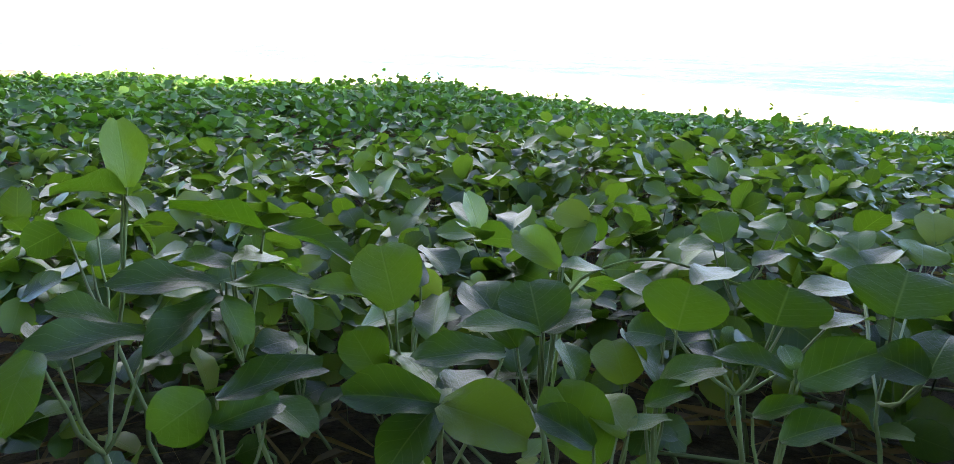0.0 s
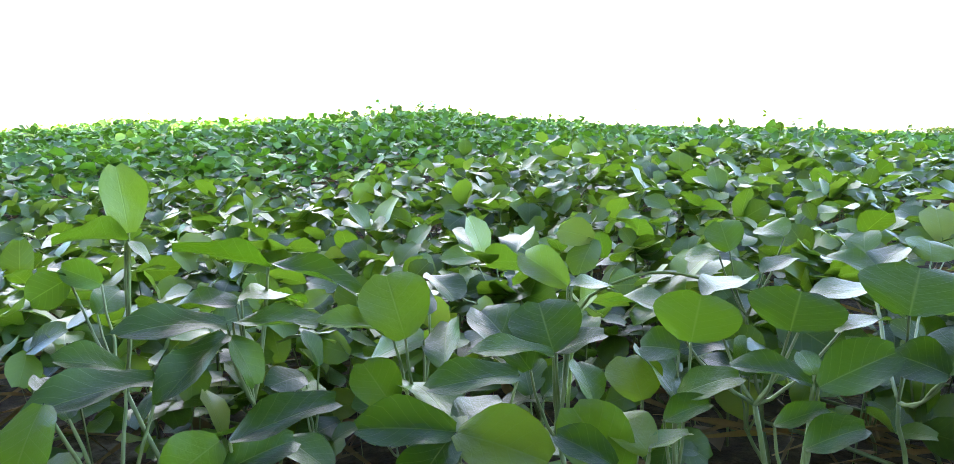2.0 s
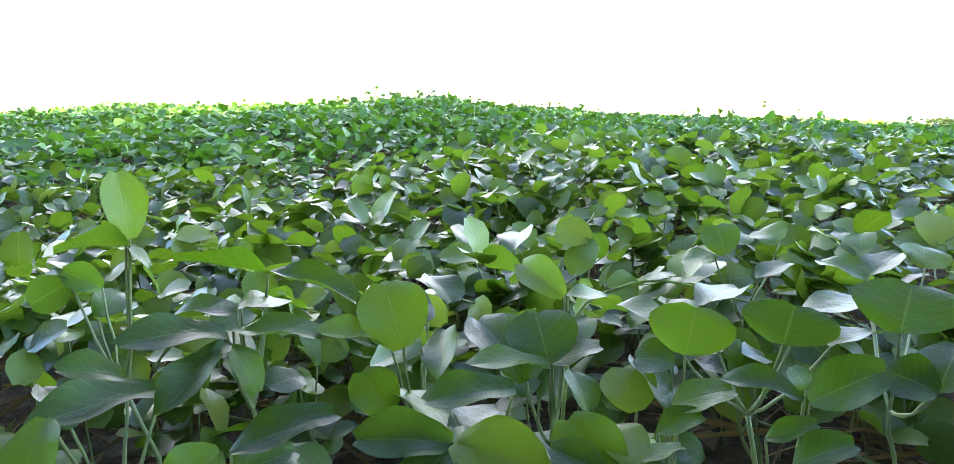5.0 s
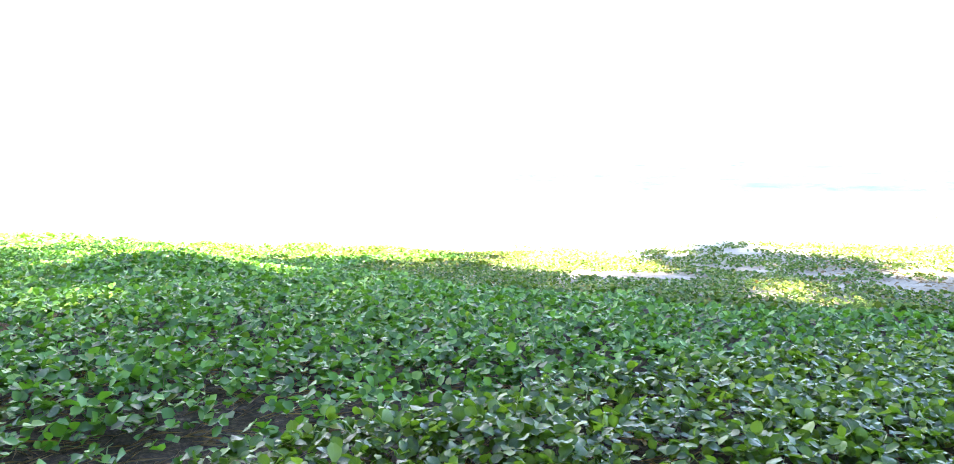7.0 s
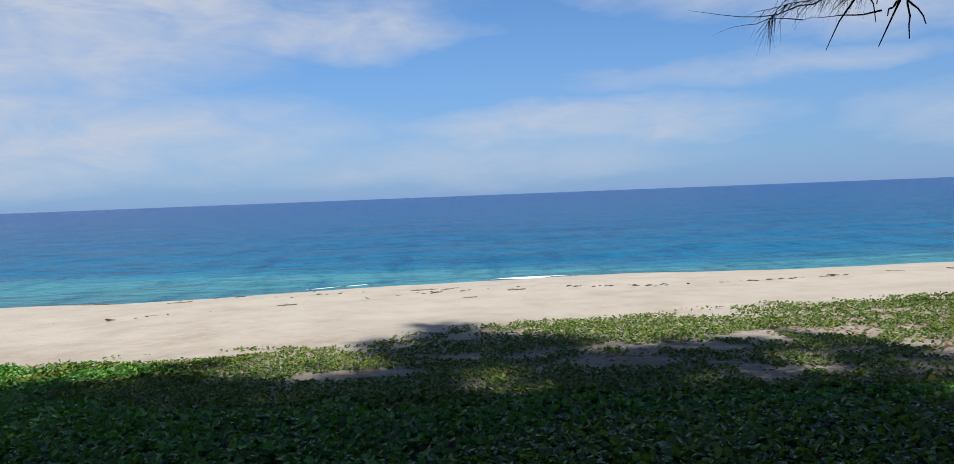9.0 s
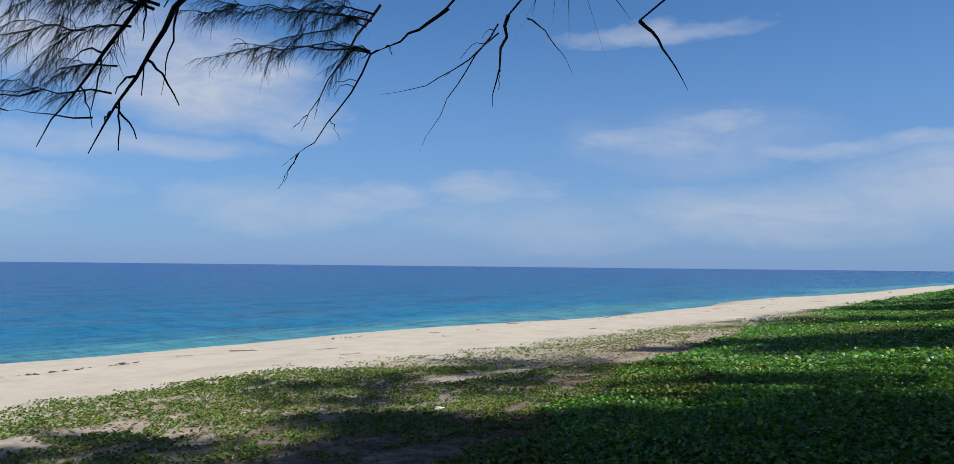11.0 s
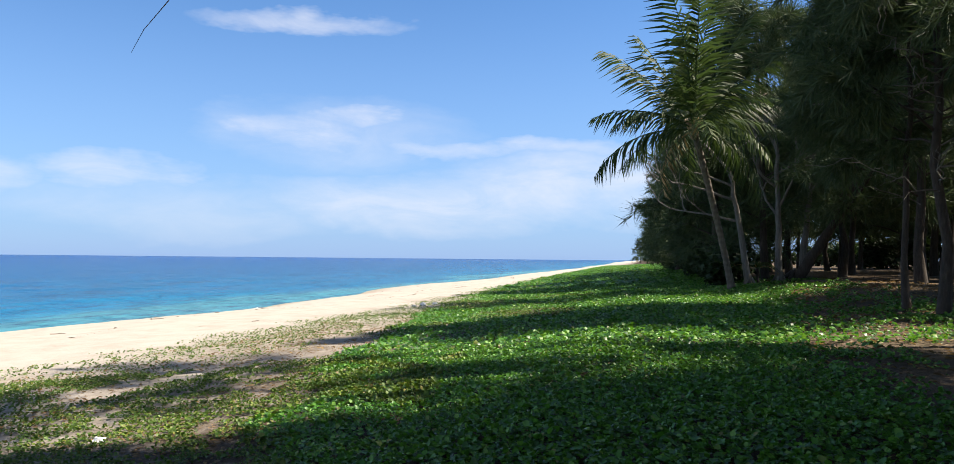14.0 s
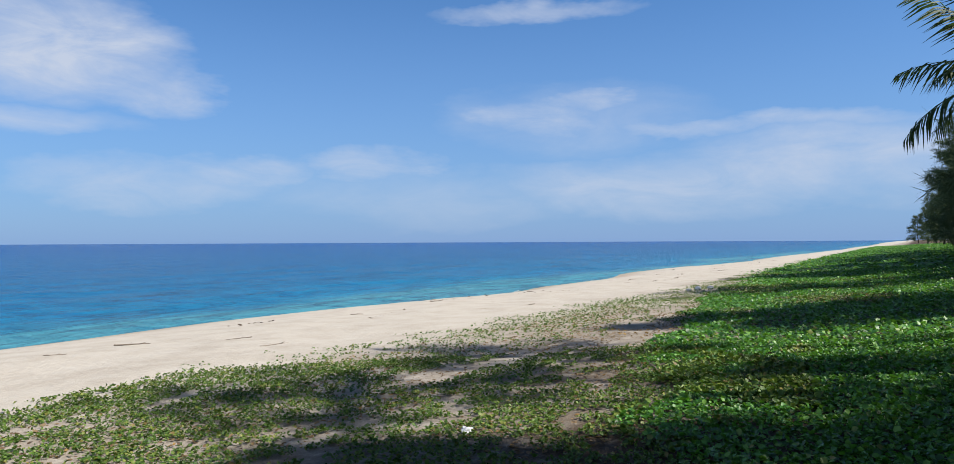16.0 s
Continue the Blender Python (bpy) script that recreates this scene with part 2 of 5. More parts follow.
def bark_material(name, low, mid, high, ring=0.0):
    m = Nodes(name)
    n = m.node("ShaderNodeMapping", {"Vector": m.local()})
    n.inputs["Scale"].default_value = (1, 1, 0.25)
    grain = m.noise(14.0, 8.0, 0.65, vector=n.outputs[0])
    patch = m.noise(2.2, 4.0, vector=m.local())
    col = m.mix(m.math("MULTIPLY", patch, 0.6), m.ramp(grain, (0.3, low), (0.55, mid), (0.8, high)), m.mix(1.0, mid, (0.75, 0.8, 0.75), "MULTIPLY"))
    h = grain
    if ring:
        w = m.node("ShaderNodeTexWave", {"Vector": m.local()}, Scale=ring, Distortion=0.6, Detail=2.0)
        w.bands_direction = "Z"
        col = m.mix(m.math("MULTIPLY", w.outputs["Fac"], 0.35), col, low)
        h = m.math("ADD", grain, m.math("MULTIPLY", w.outputs["Fac"], -0.7))
    return m.finish(col, 0.85, m.bump(h, 0.8, 0.03), 0.25)


stem_mat = stem_material()
runner_mat = plain("pale_runner", (0.14, 0.22, 0.05), (0.24, 0.33, 0.08), 60.0, 0.5)
twig_mat = bark_material("dark_twig", (0.03, 0.022, 0.018), (0.05, 0.038, 0.03), (0.09, 0.07, 0.055))
bark_mat = bark_material("casuarina_bark", (0.03, 0.024, 0.02), (0.065, 0.052, 0.042), (0.13, 0.11, 0.09))
palm_bark = bark_material("palm_bark", (0.09, 0.075, 0.06), (0.17, 0.15, 0.125), (0.25, 0.225, 0.195), ring=1.4)
grey_bark = bark_material("bleached_grey_bark", (0.09, 0.082, 0.07), (0.17, 0.158, 0.14), (0.27, 0.255, 0.23))


def ground_material():
    """Pale sand on the beach, brown litter and soil under the plants and trees."""
    m = Nodes("beach_sand_and_litter")
    pos = m.place()
    s = m.node("ShaderNodeSeparateXYZ", {"Vector": pos}).outputs
    grain = m.noise(260.0, 3.0)
    ripple = m.noise(1.3, 6.0, 0.6)
    sand = m.ramp(m.math("ADD", m.math("MULTIPLY", grain, 0.35), m.math("MULTIPLY", ripple, 0.65)), (0.3, (0.31, 0.275, 0.228)), (0.5, (0.388, 0.353, 0.303)), (0.72, (0.435, 0.402, 0.352)))
    wet = m.math("SUBTRACT", m.math("MULTIPLY", m.math("SUBTRACT", s[2], m.math("MULTIPLY", ripple, 0.12)), -4.0), 4.1, clamp=True)
    sand = m.mix(m.math("MULTIPLY", wet, 0.55), sand, (0.24, 0.19, 0.135))
    bits = m.noise(38.0, 5.0, 0.7)
    # brown litter, its colour deepened to carry the shade between the leaves
    litter = m.ramp(bits, (0.3, (0.02, 0.014, 0.009)), (0.52, (0.055, 0.037, 0.022)), (0.75, (0.12, 0.088, 0.058)))
    edge = m.math("ADD", s[1], m.math("MULTIPLY", m.math("SUBTRACT", m.noise(0.35, 5.0, 0.6), 0.5), 9.0))
    share = m.math("DIVIDE", m.math("SUBTRACT", 7.4, edge), 3.5, clamp=True)
    fleck = m.noise(6.0, 6.0, 0.7)
    share = m.math("MULTIPLY", share, m.math("MULTIPLY", m.math("SUBTRACT", fleck, 0.1), 3.2), clamp=True)
    thin = m.math("DIVIDE", m.math("SUBTRACT", 12.6, edge), 4.5, clamp=True)
    thin = m.math("MULTIPLY", thin, m.math("MULTIPLY", m.math("SUBTRACT", m.noise(3.0, 7.0, 0.72), 0.27), 4.0), clamp=True)
    dry = m.ramp(bits, (0.3, (0.05, 0.036, 0.022)), (0.52, (0.125, 0.09, 0.055)), (0.75, (0.24, 0.18, 0.115)))
    inland = m.math("MULTIPLY", m.math("SUBTRACT", -0.6, s[1], clamp=True), m.math("MULTIPLY", m.math("SUBTRACT", m.noise(1.2, 5.0, 0.65), 0.3), 3.0, clamp=True))
    litter = m.mix(m.math("MULTIPLY", inland, 0.85), litter, dry)
    col = m.mix(share, m.mix(m.math("MULTIPLY", thin, 0.55), sand, dry), litter)
    dents = m.noise(7.0, 5.0, 0.55)
    h = m.math("ADD", m.math("MULTIPLY", dents, 1.0), m.math("MULTIPLY", bits, 0.25))
    return m.finish(col, 0.92, m.bump(h, 0.7, 0.05, m.bump(grain, 0.2, 0.003)), 0.2)


def sea_material():
    m = Nodes("sea_water")
    pos = m.place()
    s = m.node("ShaderNodeSeparateXYZ", {"Vector": pos}).outputs
    st = m.node("ShaderNodeMapping", {"Vector": pos})
    st.inputs["Scale"].default_value = (0.5, 1.0, 1.0)
    far_patch = m.noise(0.012, 4.0, 0.6, vector=st.outputs[0])
    chop = m.node("ShaderNodeMapping", {"Vector": pos})
    chop.inputs["Scale"].default_value = (1.1, 0.32, 1.0)
    ripple_shade = m.noise(0.7, 6.0, 0.66, vector=chop.outputs[0])
    off = m.math("SUBTRACT", s[1], 24.0)
    reach = m.math("ADD", off, m.math("MULTIPLY", m.math("SUBTRACT", far_patch, 0.5), 60.0))
    depth = m.math("POWER", m.math("DIVIDE", m.math("MAXIMUM", reach, 0.0), 900.0, clamp=True), 0.4)
    col = m.ramp(depth, (0.0, (0.05, 0.2, 0.26)), (0.12, (0.01, 0.125, 0.25)), (0.32, (0.008, 0.083, 0.21)), (0.65, (0.008, 0.064, 0.205)), (1.0, (0.008, 0.056, 0.19)))
    # dark sides of the ripples, painted into the water colour
    col = m.mix(m.math("MULTIPLY", m.math("SUBTRACT", ripple_shade, 0.49), 6.0, clamp=True), col, m.mix(1.0, col, (0.45, 0.66, 0.8), "MULTIPLY"))
    w1 = m.noise(0.9, 6.0, 0.6, vector=st.outputs[0])
    w2 = m.noise(0.12, 3.0, 0.5, vector=st.outputs[0])
    h = m.math("ADD", w1, m.math("MULTIPLY", w2, 4.0))
    m.bsdf.inputs["IOR"].default_value = 1.2
    return m.finish(col, 0.18, m.bump(h, 1.0, 1.2), 0.03)


ground_mat = ground_material()
sea_mat = sea_material()


foam_mat = plain("sea_foam", (0.62, 0.66, 0.66), (0.82, 0.84, 0.84), 6.0, 0.7)
litter_white = plain("white_plastic_litter", (0.45, 0.47, 0.48), (0.68, 0.69, 0.7), 30.0, 0.5)

# ---- mesh tools ----
class Soup:
    """Triangles collected from many small pieces, made into one mesh at the end."""

    def __init__(self):
        self.v, self.f, self.u, self.n = [], [], [], 0

    def add(self, verts, tris, uv=None):
        verts, tris = np.asarray(verts, float), np.asarray(tris, int).reshape(-1, 3)
        self.v.append(verts)
        self.f.append(tris + self.n)
        self.u.append(np.zeros((len(verts), 2)) if uv is None else np.asarray(uv, float))
        self.n += len(verts)

    def tube(self, points, radii, sides=6, cap=True):
        p = np.asarray(points, float)
        r = np.broadcast_to(np.asarray(radii, float), (len(p),))
        d = np.gradient(p, axis=0)
        d /= np.linalg.norm(d, axis=1)[:, None] + 1e-9
        ref = np.where(np.abs(d[:, 2:3]) > 0.9, [[1.0, 0, 0]], [[0, 0, 1.0]])
        a = np.cross(d, ref)
        a /= np.linalg.norm(a, axis=1)[:, None] + 1e-9
        for i in range(1, len(a)):
            a[i] = a[i - 1] - d[i] * (a[i - 1] @ d[i])
            a[i] /= np.linalg.norm(a[i]) + 1e-9
        b = np.cross(d, a)
        w = np.arange(sides) * 2 * math.pi / sides
        v = p[:, None] + r[:, None, None] * (np.cos(w)[None, :, None] * a[:, None] + np.sin(w)[None, :, None] * b[:, None])
        k, j = np.meshgrid(np.arange(len(p) - 1), np.arange(sides), indexing="ij")
        q = (k * sides + j).ravel()
        q2 = (k * sides + (j + 1) % sides).ravel()
        f = np.concatenate([np.stack([q, q2, q2 + sides], 1), np.stack([q, q2 + sides, q + sides], 1)])
        v = v.reshape(-1, 3)
        if cap:
            v = np.concatenate([v, p[-1:]])
            base = (len(p) - 1) * sides
            f = np.concatenate([f, [[base + i, base + (i + 1) % sides, len(v) - 1] for i in range(sides)]])
        self.add(v, f)

    def mesh(self, name, material, uv=False, smooth=True):
        v, f = np.concatenate(self.v), np.concatenate(self.f)
        me = bpy.data.meshes.new(name)
        me.vertices.add(len(v))
        me.vertices.foreach_set("co", v.astype(np.float32).ravel())
        me.loops.add(len(f) * 3)
        me.loops.foreach_set("vertex_index", f.astype(np.int32).ravel())
        me.polygons.add(len(f))
        me.polygons.foreach_set("loop_start", np.arange(0, len(f) * 3, 3, dtype=np.int32))
        me.polygons.foreach_set("use_smooth", np.full(len(f), smooth))
        if uv:
            u = np.concatenate(self.u)
            me.uv_layers.new(name="UVMap").data.foreach_set("uv", u[f.ravel()].astype(np.float32).ravel())
        me.update(calc_edges=True)
        me.validate()
        me.materials.append(material)
        return me


def part(name, soup, material, parent=None, label="", uv=False, smooth=True):
    """A soup, bmesh or mesh as one object, under a thing or a part."""
    if isinstance(soup, Soup):
        me = soup.mesh(name, material, uv, smooth)
    elif isinstance(soup, bmesh.types.BMesh):
        me = bpy.data.meshes.new(name)
        soup.to_mesh(me)
        soup.free()
        me.materials.append(material)
    else:
        me = soup
    ob = new(name, me)
    ob.parent = parent
    return tagged(ob, label)


def turns(yaw, pitch, roll):
    """Rotation matrices Rz @ Rx @ Ry for arrays of angles."""
    cz, sz, cx, sx, cy, sy = np.cos(yaw), np.sin(yaw), np.cos(pitch), np.sin(pitch), np.cos(roll), np.sin(roll)
    o, i = np.zeros_like(cz), np.ones_like(cz)
    Z = np.stack([cz, -sz, o, sz, cz, o, o, o, i], -1).reshape(-1, 3, 3)
    X = np.stack([i, o, o, o, cx, -sx, o, sx, cx], -1).reshape(-1, 3, 3)
    Y = np.stack([cy, o, sy, o, i, o, -sy, o, cy], -1).reshape(-1, 3, 3)
    return Z @ X @ Y


def scatter(soup, template, places, R, wide, long):
    """Many copies of a template (verts, tris, uv), each with its own turn and size, into a soup."""
    tv, tf, tu = template
    n, k = len(places), len(tv)
    if not n:
        return
    size = np.stack([wide, long, long], -1)
    v = np.einsum("nij,nkj->nki", R, tv[None] * size[:, None]) + places[:, None]
    f = (tf[None] + (np.arange(n) * k)[:, None, None]).reshape(-1, 3)
    soup.add(v.reshape(-1, 3), f, np.tile(tu, (n, 1)))


def blade(rows, half, fold=0.18, droop=0.15, notch=0.05, across=2):
    """A rounded leaf blade of length 1: broadest past its middle, folded on the midrib, the tip bent down and notched."""
    t = np.linspace(0, 1, rows)
    w = half * np.sin(math.pi * np.clip(t * 0.93 + 0.04, 0, 1) ** 1.15) ** 0.52
    s = np.linspace(-1, 1, across + 1)
    x = w[:, None] * s[None]
    y = t[:, None] * np.ones_like(s)[None] - notch * (t[:, None] ** 6) * (1 - np.abs(s[None]))
    z = fold * np.abs(x) + 0.25 * x * x - droop * t[:, None] ** 2 + 0.035 * np.sin(t[:, None] * 9 + s[None] * 2.0) * np.abs(s[None])
    v = np.stack([x, y, z], -1).reshape(-1, 3)
    c = across + 1
    f = []
    for i in range(rows - 1):
        for j in range(across):
            a = i * c + j
            f += [(a, a + 1, a + c + 1), (a, a + c + 1, a + c)]
    uv = np.stack([np.broadcast_to((s * 0.5 + 0.5)[None], x.shape), np.broadcast_to(t[:, None], x.shape)], -1).reshape(-1, 2)
    return v, np.array(f), uv


def bend(a, b, sag=0.0, n=7, wobble=0.0, r=None):
    """A curved line from a to b."""
    t = np.linspace(0, 1, n)[:, None]
    p = np.asarray(a, float)[None] * (1 - t) + np.asarray(b, float)[None] * t
    p[:, 2] += sag * 4 * (t * (1 - t))[:, 0]
    if wobble:
        w = r.normal(0, wobble, (n, 3))
        w[0] = w[-1] = 0
        p = p + w
    return p


LEAF_HERO = blade(9, 0.42, across=6)
LEAF_NEAR = blade(5, 0.42, 0.1, 0.12, across=2)
LEAF_CLOSE = blade(4, 0.42, 0.1, 0.12, across=2)
LEAF_MID = (np.array([(0, 0, 0), (-0.36, 0.26, 0.07), (-0.4, 0.7, 0.09), (0, 1, -0.1), (0.4, 0.7, 0.09), (0.36, 0.26, 0.07)]),
            np.array([(0, 2, 1), (0, 3, 2), (0, 4, 3), (0, 5, 4)]), np.array([(0.5, 0), (0.1, 0.26), (0, 0.7), (0.5, 1), (1, 0.7), (0.9, 0.26)]))
LEAF_FAR = (np.array([(0, 0, 0), (-0.45, 0.55, 0.1), (0.45, 0.55, 0.1), (0, 1, -0.1)]),
            np.array([(0, 2, 1), (1, 2, 3)]), np.array([(0.5, 0), (0, 0.6), (1, 0.6), (0.5, 1)]))


# ---- lie of the land: x runs along the shore, y out to sea ----
SEA_LEVEL = -1.3


def ease(a, b, t):
    t = np.clip((t - a) / (b - a), 0, 1)
    return t * t * (3 - 2 * t)


def shore_line(x):
    """Where the water meets the sand."""
    return 23.5 + 1.2 * np.sin(x * 0.11 + 0.2) + 0.6 * np.sin(x * 0.29 + 1.0) - 1.2 * ease(60, 200, x) + 10 * ease(300, 900, x)


def plant_edge(x):
    return np.interp(x, [-40, -7.3, -1.2, 3.8, 8.3, 13.8, 17, 34, 80, 200], [9.0, 9.3, 10.0, 10.9, 12.2, 12.0, 11.5, 11.0, 12.0, 13.5])


def dense_edge(x):
    return np.interp(x, [-40, -6, -3, 0, 2, 3, 5, 7, 9, 12, 18, 27, 40, 80, 200], [9.0, 9.4, 9.4, 8.8, 7.6, 6.4, 4.5, 4.35, 5.2, 5.8, 7.1, 8.9, 10.0, 11.4, 13.0])


def inland_edge(x):
    return np.interp(x, [-40, -3, 4, 8, 13, 26, 36, 60, 200], [-1.5, -1.2, -1.0, -0.8, -0.7, -3.0, -3.5, -3.0, -2.0])


def ground(x, y):
    x, y = np.asarray(x, float), np.asarray(y, float)
    s = y - (shore_line(x) - 24.0) * ease(10, 24, y)
    z = np.interp(s, [-400, -30, -8, -4.5, -2, 0, 2, 3.5, 5, 8, 11, 17.5, 19.5, 24, 30, 60, 400, 6000],
                  [1.2, 0.9, 0.75, 0.6, 0.38, 0.18, 0.12, 0.07, -0.04, -0.24, -0.38, -0.62, -0.74, -1.3, -2.2, -5, -14, -40])
    z = z - (1 - ease(22, 32, x)) * np.interp(s, [-30, -8, -4.5, -2, 0], [0.35, 0.32, 0.25, 0.1, 0.0])
    z = z - 0.13 * (1 - ease(-8.0, -2.5, x)) * (1 - ease(10, 14, y))
    z = z + 0.09 * np.exp(-((x / 1.0) ** 2 + ((y - 0.3) / 0.7) ** 2))
    z = z - 0.14 * np.exp(-(((x + 4.0) / 3.2) ** 2 + ((y - 9.0) / 2.5) ** 2))
    z = z + 0.02 * np.exp(-(((x + 3.0) / 1.5) ** 2 + ((y - 3.6) / 1.2) ** 2))
    z = z + 0.03 * np.sin(x * 0.9 + 1.3 * np.sin(y * 0.6)) * np.sin(y * 0.8 + 0.5) * (1 - ease(16, 22, y))
    return z


def steps(fine, lo, hi, far_lo, far_hi):
    mid = list(np.arange(lo, hi + 1e-6, fine))
    a, d = [lo], fine
    while a[-1] > far_lo:
        d *= 1.22
        a.append(a[-1] - d)
    b, d = [hi], fine
    while b[-1] < far_hi:
        d *= 1.22
        b.append(b[-1] + d)
    return np.array(a[:0:-1] + mid + b[1:])


def sheet(name, xs, ys, height, material):
    X, Y = np.meshgrid(xs, ys, indexing="ij")
    v = np.stack([X, Y, height(X, Y)], -1).reshape(-1, 3)
    n = len(ys)
    i, j = np.meshgrid(np.arange(len(xs) - 1), np.arange(n - 1), indexing="ij")
    a = (i * n + j).ravel()
    s = Soup()
    s.add(v, np.concatenate([np.stack([a, a + n, a + n + 1], 1), np.stack([a, a + n + 1, a + 1], 1)]))
    return part(name, s, material)


rng = np.random.default_rng(7)
bumps = rng.normal(size=(400,))


def ground_rough(X, Y):
    z = ground(X, Y)
    n = np.zeros_like(z)
    for k in range(14):
        a, w = bumps[k] * 3, 0.8 + 0.35 * k
        n += np.sin((X * math.cos(a) + Y * math.sin(a)) * w + bumps[k + 20] * 5) / (2.0 + 0.5 * k)
    return z + 0.012 * n * (1 - ease(20, 26, Y))


tagged(sheet("ground", steps(0.22, -10, 40, -4000, 4000), steps(0.2, -8, 27, -4000, 90), ground_rough, ground_mat),
       "pale beach sand turning to brown litter beneath the plants", "ground", kind="structure")


def swell(X, Y):
    off = Y - shore_line(X)
    near = np.exp(-np.clip(off, 0, None) / 60.0)
    h = 0.05 * np.sin(Y * 0.55 + 0.5 * np.sin(X * 0.05)) + 0.045 * np.sin(Y * 1.1 + X * 0.13) * np.sin(X * 0.31 + Y * 0.2) + 0.03 * np.sin(Y * 2.3 - X * 0.5) * np.sin(X * 0.7)
    return SEA_LEVEL + h * near * ease(0.5, 6, off)


tagged(sheet("water", steps(0.8, -40, 80, -4600, 4600), steps(0.4, 18, 60, 17.9, 4700), swell, sea_mat),
       "calm turquoise sea deepening to dark blue", "sea", kind="structure")


# ---- the creeping beach plants ----
def value_noise(x, y, scale, seed):
    """Smooth noise from 0 to 1 on the plan."""
    g = np.random.default_rng(seed).random((64, 64))
    u, v = x / scale, y / scale
    i, j = np.floor(u).astype(int), np.floor(v).astype(int)
    a, b = u - i, v - j
    a, b = a * a * (3 - 2 * a), b * b * (3 - 2 * b)
    p = lambda m, n: g[m % 64, n % 64]
    return (p(i, j) * (1 - a) + p(i + 1, j) * a) * (1 - b) + (p(i, j + 1) * (1 - a) + p(i + 1, j + 1) * a) * b


MOUND = 0.19   # extra height of the tangled heap of creepers


def cover(x, y):
    """How thick the plants stand, 0 to 1, and how tall, in metres."""
    n = 0.6 * value_noise(x, y, 1.1, 3) + 0.4 * value_noise(x, y, 0.4, 4)
    broad = value_noise(x, y, 2.6, 5)
    runs = 0.65 * value_noise(x * 0.28, y, 0.7, 23) + 0.35 * value_noise(x * 0.5, y, 0.3, 24)
    edge = (n - 0.5) * 1.6
    dense = 1 - ease(-0.2, 0.25, y - dense_edge(x) + edge)
    fine = value_noise(x * 0.8, y, 0.22, 25)
    patch = ease(0.445, 0.485, 0.42 * runs + 0.2 * broad + 0.38 * fine + 0.09 * ease(-3.0, -0.8, y - plant_edge(x)) + 0.05 * (1 - ease(-1.0, 4.0, x)) + 0.13 * np.exp(-(((x - 5.0) / 2.8) ** 2 + ((y - 6.8) / 1.5) ** 2)))
    sparse = (1 - ease(-0.6, 0.6, y - plant_edge(x) + edge * 1.3)) * (0.03 + 0.97 * patch) * 0.9
    for px, py, rx, ry in ((-0.75, 7.75, 0.75, 0.42), (2.0, 7.6, 0.85, 0.36), (3.2, 6.6, 0.35, 0.5), (3.8, 8.9, 0.9, 0.4), (0.7, 6.7, 0.3, 0.2), (-3.4, 10.0, 1.2, 0.25), (15.5, 7.6, 2.2, 0.7), (10.6, 8.4, 1.1, 0.5)):
        sand = ((x - px) / rx) ** 2 + ((y - py) / ry) ** 2 + (n - 0.5) * 2.2 + (fine - 0.5)
        dense, sparse = dense * ease(0.6, 1.2, sand), sparse * ease(0.6, 1.2, sand)
    inland = np.maximum(ease(-0.8, 0.8, y - inland_edge(x) + edge), 0.45 * ease(-11, -5.0, y) * ease(0.38, 0.58, n) * ease(10, 14, x))
    bare = 1 - 0.7 * ease(0.58, 0.75, value_noise(x, y, 0.5, 9)) * (1 - ease(1.4, 3.0, np.hypot(x + 0.9, y - 0.8))) - 0.25 * ease(0.66, 0.8, value_noise(x, y, 0.35, 19))
    bare = bare * ease(0.06, 0.2, np.hypot(x - 0.08, y - 0.62))
    west = ease(-0.7, 0.7, x + 6.8 + 0.6 * np.maximum(y - 2, 0) + edge)
    thick = np.maximum(dense, sparse) * inland * bare * west
    hummock = value_noise(x, y, 0.48, 17)
    tall = 0.025 + dense * (0.05 + 0.06 * broad + (0.085 - 0.04 * ease(1.0, 4.0, x)) * hummock) * (1 - 0.68 * ease(2.0, 3.8, y) * ease(-3.5, -1.5, x))
    tall = tall * (1 - 0.55 * ease(5.3, 6.8, y) * (1 - ease(3.0, 6.0, x)))
    tall = tall + 0.03 * np.exp(-(((x + 2.5) / 0.8) ** 2 + ((y - 3.2) / 0.8) ** 2)) + MOUND * np.exp(-(((x + 4.9) / 0.95) ** 2 + ((y - 5.9) / 0.8) ** 2)) + 0.03 * np.exp(-(((x + 7.2) / 0.9) ** 2 + ((y - 4.9) / 0.7) ** 2)) + 0.075 * np.exp(-(((x + 0.9) / 0.7) ** 2 + ((y - 4.0) / 0.8) ** 2))
    return thick, tall


def from_path(x, y):
    """Distance to the line that is walked."""
    t = np.clip(((x + 0.03) * 2.4 + y * 2.9) / (2.4 ** 2 + 2.9 ** 2), 0, 1)
    return np.hypot(x - 2.4 * t, y - 2.9 * t)


